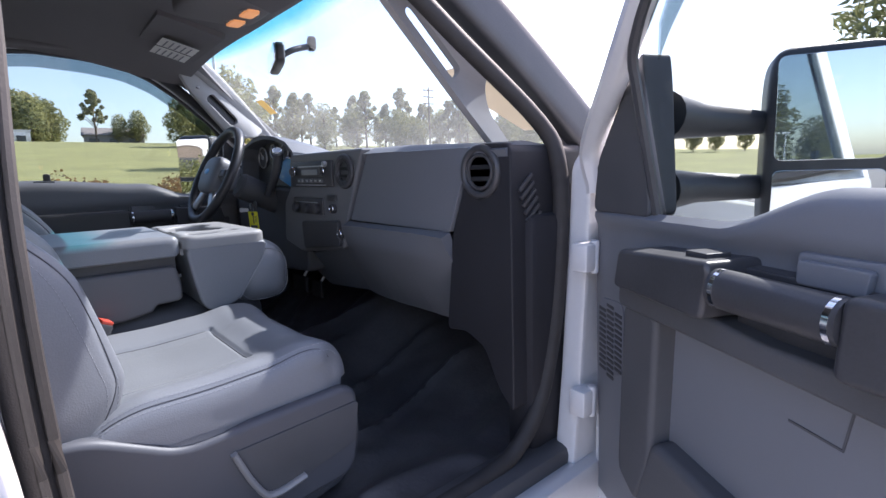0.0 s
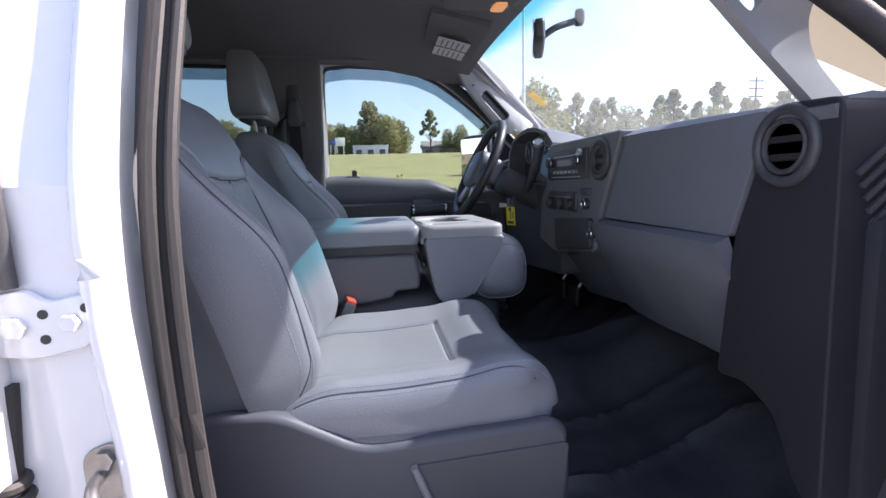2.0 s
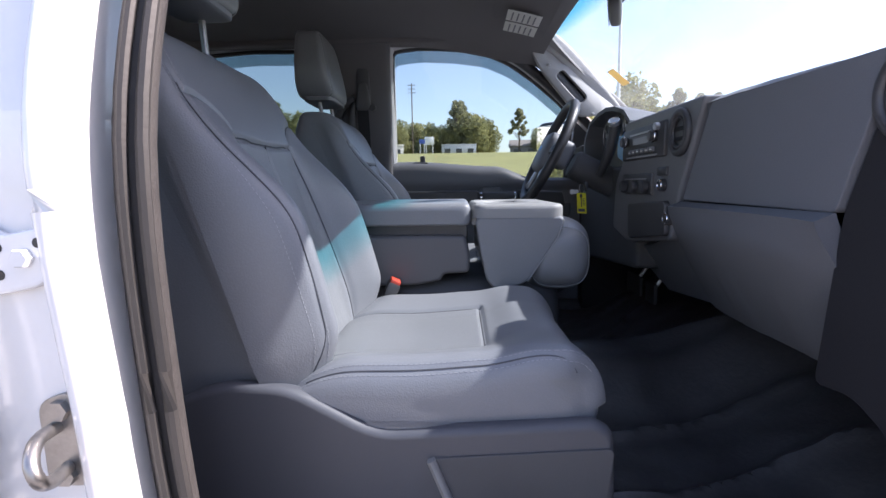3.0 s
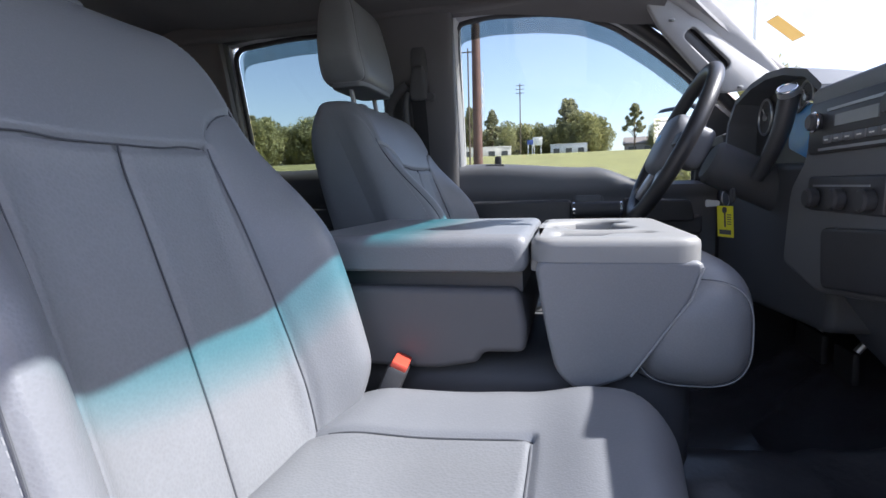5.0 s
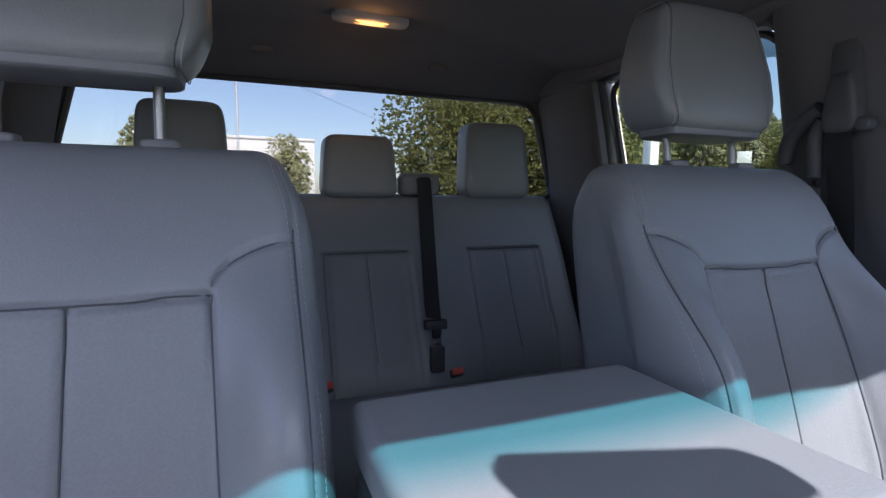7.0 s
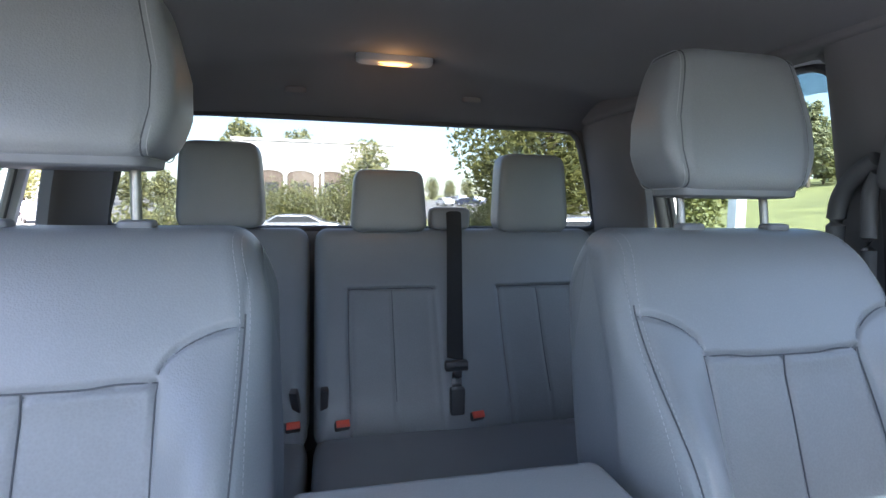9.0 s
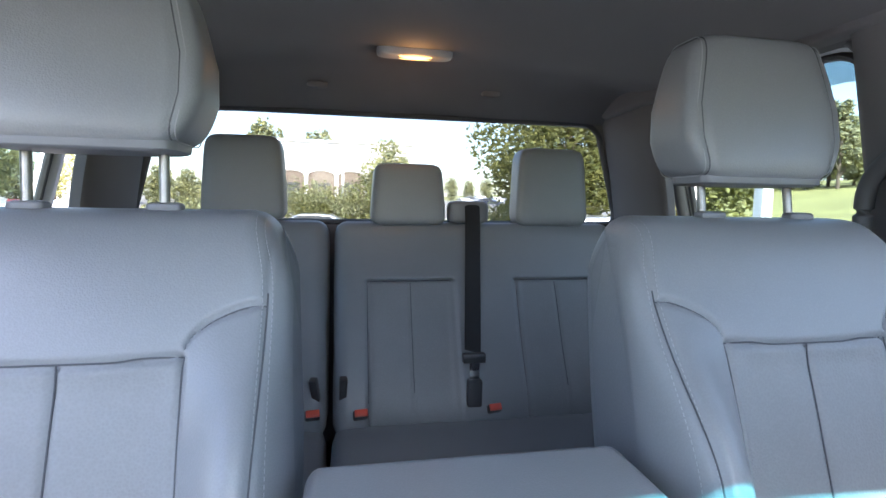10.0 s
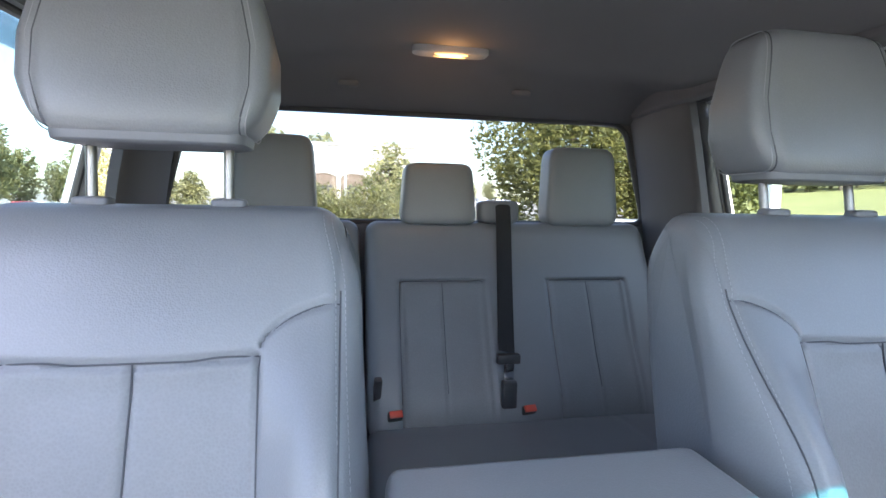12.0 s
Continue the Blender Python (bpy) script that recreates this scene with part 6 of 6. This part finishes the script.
for k in range(9):
    x, y, z = at(-87.5 + 11.5 * k / 8, 19 + 2.2 * math.sin(k * 1.7))
    bush("dry_bush", x, y, 1.0, 1.15 + 0.25 * math.sin(k), 700, 0.075, DRYBRUSH if k % 3 else LEAF2, 100 + k, "dry brown brush in the grass")


def pole(name, az, dist, h, r, mat, label, eye=(0.6, 0.5), arms=0):
    x, y, z = at(az, dist, eye)
    p = thing(name, label, "pole", at=pose(x, y, z))
    part("shaft", cyl((0, 0, 0), (0, 0, h), r, 14, 0.0, r2=r * 0.75), mat, p)
    for k in range(arms):
        part("crossarm", box((-0.06, -1.1, h - 0.6 - 1.0 * k), (0.06, 1.1, h - 0.45 - 1.0 * k), 0.01), mat, p)
        for yy in (-0.9, 0.9):
            part("insulator", cyl((0, yy, h - 0.45 - k), (0, yy, h - 0.25 - k), 0.06, 8), GALV, p)
    return p


pole("utility_pole", -100.4, 17, 9.0, 0.17, POLEWOOD, "reddish-brown round utility pole in the grass")
pole("utility_pole", -95.2, 140, 19, 0.18, BARK, "distant wooden utility pole with crossarms", arms=3)
pole("utility_pole", -100.9, 75, 17, 0.13, BARK, "thin wooden utility pole across the field", arms=1)
pole("utility_pole", -50.3, 80, 11, 0.15, BARK, "wooden utility pole with crossarms among trees", arms=3)
pole("light_pole", -72.8, 28, 12, 0.10, GALV, "slim grey lamp pole ahead")
pole("light_pole", 179.8, 42, 11, 0.12, GALV, "white lamp pole in the lot")
for az in (146.4, 147.2):
    p = pole("light_pole", az, 60, 4.6, 0.08, GALV, "white lamp pole among parked cars")
    part("lamp_head", box((-0.35, -0.12, 4.5), (0.35, 0.12, 4.65), 0.03), GALV, p)
tw = thing("radio_tower", "slim lattice radio tower with antennas", "tower", at=pose(*at(-99.2, 210)))
for dx, dy in ((-0.6, -0.35), (0.6, -0.35), (0, 0.7)):
    part("leg", cyl((dx, dy, 0), (dx * 0.5, dy * 0.5, 38), 0.09, 6), GALV, tw)
for k in range(19):
    part("brace", tube([(-0.6 + 0.016 * k, -0.35, 2 * k), (0.6 - 0.016 * k, -0.35, 2 * k + 2), (0, 0.6, 2 * k)], 0.05, 5), GALV, tw)
for k, zz in enumerate((24, 29, 30)):
    part("antenna", box((-1.3, -0.5, zz), (1.3, -0.3, zz + 1.6), 0.05), GALV, tw)
for sgn in (0, 1):
    wires = thing("power_line", "thin black overhead power line", "cable", "power lines")
    a0, b0 = (Vector((-14, 60, 15)), Vector((-4.0, 8, 9.2))) if sgn == 0 else (Vector((-70, -150, 17)), Vector((0, -30, 9)))
    part("wire", tube([a0.lerp(b0, k / 12) - Vector((0, 0, 1.0 * math.sin(math.pi * k / 12))) for k in range(13)], 0.012, 6), BLACK, wires)


def building(name, az0, az1, dist, h, mat, label, eye=(0.5, 0.4), depth=10, arches=0, band=None, windows=0, gable=False):
    x0, y0, z0 = at(az0, dist, eye)
    x1, y1, z1 = at(az1, dist, eye)
    a, b = Vector((x0, y0, 0)), Vector((x1, y1, 0))
    L = (b - a).length
    rot = math.degrees(math.atan2(b.y - a.y, b.x - a.x))
    zb = min(z0, z1) - 0.5
    ob = thing(name, label, "building", at=pose(x0, y0, zb, 0, 0, rot))
    d = depth if (Vector((eye[0], eye[1], 0)) - a).cross(b - a).z < 0 else -depth
    front = 0.0
    lo, hi = min(0, -d), max(0, -d)
    near_y = lo if abs(lo) < abs(hi) else hi
    sg = 1 if near_y == lo else -1
    part("wall", box((0, lo, 0), (L, hi, h), 0.03), mat, ob)
    if gable:
        part("roof", prism([(lo - 0.4, h), (hi + 0.4, h), ((lo + hi) / 2, h + 2.2)], "x", -0.5, L + 0.5), ROOFGREY, ob)
    else:
        part("roof", box((-0.15, lo - 0.15, h), (L + 0.15, hi + 0.15, h + 0.35), 0.05), mat, ob)
    yf = near_y - sg * 0.0
    for k in range(arches):
        cx = L * (0.12 + 0.76 * (k + 0.5) / arches)
        w = L * 0.30 / max(arches, 1)
        top = h * 0.53
        ol = [(cx - w, 0.4), (cx - w, top)] + [(cx - w * math.cos(math.pi * q / 10), top + w * 0.40 * math.sin(math.pi * q / 10)) for q in range(1, 10)] + [(cx + w, top), (cx + w, 0.4)]
        rim = [(cx + (p - cx) * 1.10, 0.4 + (q - 0.4) * 1.04) for p, q in ol]
        wi = part("arched_window", prism(rim, "y", min(yf, yf - sg * 0.06), max(yf, yf - sg * 0.06)), BARK, ob)
        # infill is not set back; a darker tan gives the recess its shade
        part("infill", prism(ol, "y", min(yf - sg * 0.05, yf - sg * 0.09), max(yf - sg * 0.05, yf - sg * 0.09)), STUCCO, wi, "tan infill darkened for recess shade")
        part("pane", prism([(cx - w * 0.75, 0.5), (cx - w * 0.75, h * 0.45), (cx + w * 0.75, h * 0.45), (cx + w * 0.75, 0.5)], "y", min(yf - sg * 0.08, yf - sg * 0.11), max(yf - sg * 0.08, yf - sg * 0.11)), WINDOWDARK, wi)
    for k in range(windows):
        cx = L * (k + 0.5) / windows
        part("window", box((cx - L * 0.25 / windows, min(yf, yf - sg * 0.08), h * 0.30), (cx + L * 0.25 / windows, max(yf, yf - sg * 0.08), h * 0.72)), WINDOWDARK, ob)
    if band:
        part("sign_band", box((L * 0.2, min(yf - sg * 0.05, yf - sg * 0.2), h * 0.55), (L * 0.8, max(yf - sg * 0.05, yf - sg * 0.2), h * 0.9)), band, ob, "plain coloured sign band")
    return ob


building("white_building", 170, 187, 68, 9.3, CONCRETE, "pale flat-roofed building with arched windows", (0.16, 0.62), arches=4)
building("store", -108.2, -102.3, 150, 4.6, CONCRETE, "low white store with a blue sign band", band=SIGNBLUE, windows=5)
building("store", -102.0, -96.2, 152, 3.6, CONCRETE, "long low white store across the field", windows=4)
building("house", -91.9, -88.0, 150, 3.4, GALV, "low grey-white building across the field", windows=3)
building("house", -84.2, -79.4, 150, 2.8, ROOFGREY, "low house with a shallow brown roof", windows=3, gable=True)
building("white_wall", -111.2, -108.6, 90, 3.0, CONCRETE, "white low walled building in grass", depth=4)


def car(x, y, rot, color, label, suv=False):
    z = ground_z(x, y)
    c = thing("parked_car", label, "car", "parked cars", at=pose(x, y, z, 0, 0, rot))
    hh = 1.65 if suv else 1.43
    prof = [(-2.25, 0.35), (-2.28, 0.75), (-2.1, 0.95), (-1.55, 1.0), (-0.85, hh - 0.03), (-0.2, hh), (0.75, hh - 0.04), (1.45 if not suv else 1.9, 1.05), (2.2, 0.98), (2.28, 0.7), (2.25, 0.35)]
    part("body", prism(rounded(prof, 0.15), "x", -0.86, 0.86, 0.12, 3), color, c)
    for s in (-1, 1):
        part("side_window", prism(rounded([(-1.35, 1.02), (-0.8, hh - 0.1), (0.7, hh - 0.1), (1.3, 1.04)], 0.06), "x", min(s * 0.84, s * 0.868), max(s * 0.84, s * 0.868)), WINDOWDARK, c)
        for yy in (-1.4, 1.4):
            w = part("wheel", cyl((s * 0.70, yy, 0.32), (s * 0.88, yy, 0.32), 0.32, 24, 0.03), RUBBER, c)
            part("rim", cyl((s * 0.70, yy, 0.32), (s * 0.885, yy, 0.32), 0.20, 16, 0.01), SILVER, w)
    part("windscreen", prism([(-0.72, 0), (0.72, 0), (0.62, 0.62), (-0.62, 0.62)], "z", -0.015, 0.015, m=pose(0, -1.52, 1.02, 0, 0, 0) @ pose(0, 0, 0, 32, 0, 0)), WINDOWDARK, c)
    return c


CARWHITE = material("car_white", (0.75, 0.75, 0.74), 0.25, vary=0.04, coat=0.6)
CARSILVER = material("car_silver", (0.45, 0.47, 0.50), 0.28, 0.5, vary=0.05, coat=0.6)
CARDARK = material("car_dark_blue", (0.03, 0.04, 0.075), 0.22, vary=0.1, coat=0.8)
CARRED = material("car_red", (0.35, 0.03, 0.03), 0.25, vary=0.08, coat=0.7)
x, y, z = at(176.3, 27, (0.13, 0.51))
car(x, y, 86, CARSILVER, "silver sedan parked in the lot")
x, y, z = at(-108.0, 7.0, (0.31, 0.5))
car(x, y, 100, CARDARK, "dark blue car parked beside the truck")
x, y, z = at(-151.3, 11.5, (0.13, 0.51))
car(x, y, 80, CARSILVER, "silver car parked behind the truck")
for k in range(9):
    x, y, z = at(144 + 1.6 * k, 52 + (k % 3) * 6, (0.16, 0.62))
    car(x, y, 30 + 40 * (k % 2), (CARWHITE, CARSILVER, CARDARK, CARWHITE, CARRED)[k % 5], ("white car", "silver car", "dark blue car", "white car", "red car")[k % 5] + " in a row of the parking lot", suv=k % 2 == 0)
for k in range(8):
    x, y, z = at(-167.2 + 0.9 * k, 85 + (k % 3) * 9, (0.16, 0.62))
    car(x, y, 10 + 50 * (k % 2), (CARWHITE, CARSILVER, CARWHITE, CARDARK)[k % 4], ("white car", "silver car", "white car", "dark blue car")[k % 4] + " far across the parking lot")


def sign(az, dist, w, h, zc, mat, label, eye=(0.5, 0.4)):
    x, y, z = at(az, dist, eye)
    s = thing("sign", label, "sign", at=pose(x, y, z, 0, 0, 180 - az))
    part("panel", box((-w / 2, -0.05, zc - h / 2), (w / 2, 0.05, zc + h / 2), 0.01), mat, s)
    for px in (-w * 0.35, w * 0.35):
        part("post", cyl((px, 0, 0), (px, 0, zc - h / 2), 0.05 + dist * 0.0006, 8), GALV, s)
    return s


sign(-93.3, 140, 2.6, 2.2, 3.6, CARWHITE, "white roadside sign board on posts")
sign(-94.1, 140, 1.6, 1.2, 3.4, SIGNBLUE, "small dark sign board on posts")
sign(-109.9, 60, 1.5, 1.2, 2.6, CARWHITE, "white sign board on a post in the grass")
sign(-127.8, 90, 1.9, 1.8, 4.2, CARWHITE, "white sign board in the grass")
x, y, z = at(-137.0, 10, (0.13, 0.51))
mk = thing("marker_post", "tall plain white square post", "post", at=pose(x, y, z))
part("shaft", box((-0.10, -0.10, 0), (0.10, 0.10, 4.2), 0.01), CARWHITE, mk)
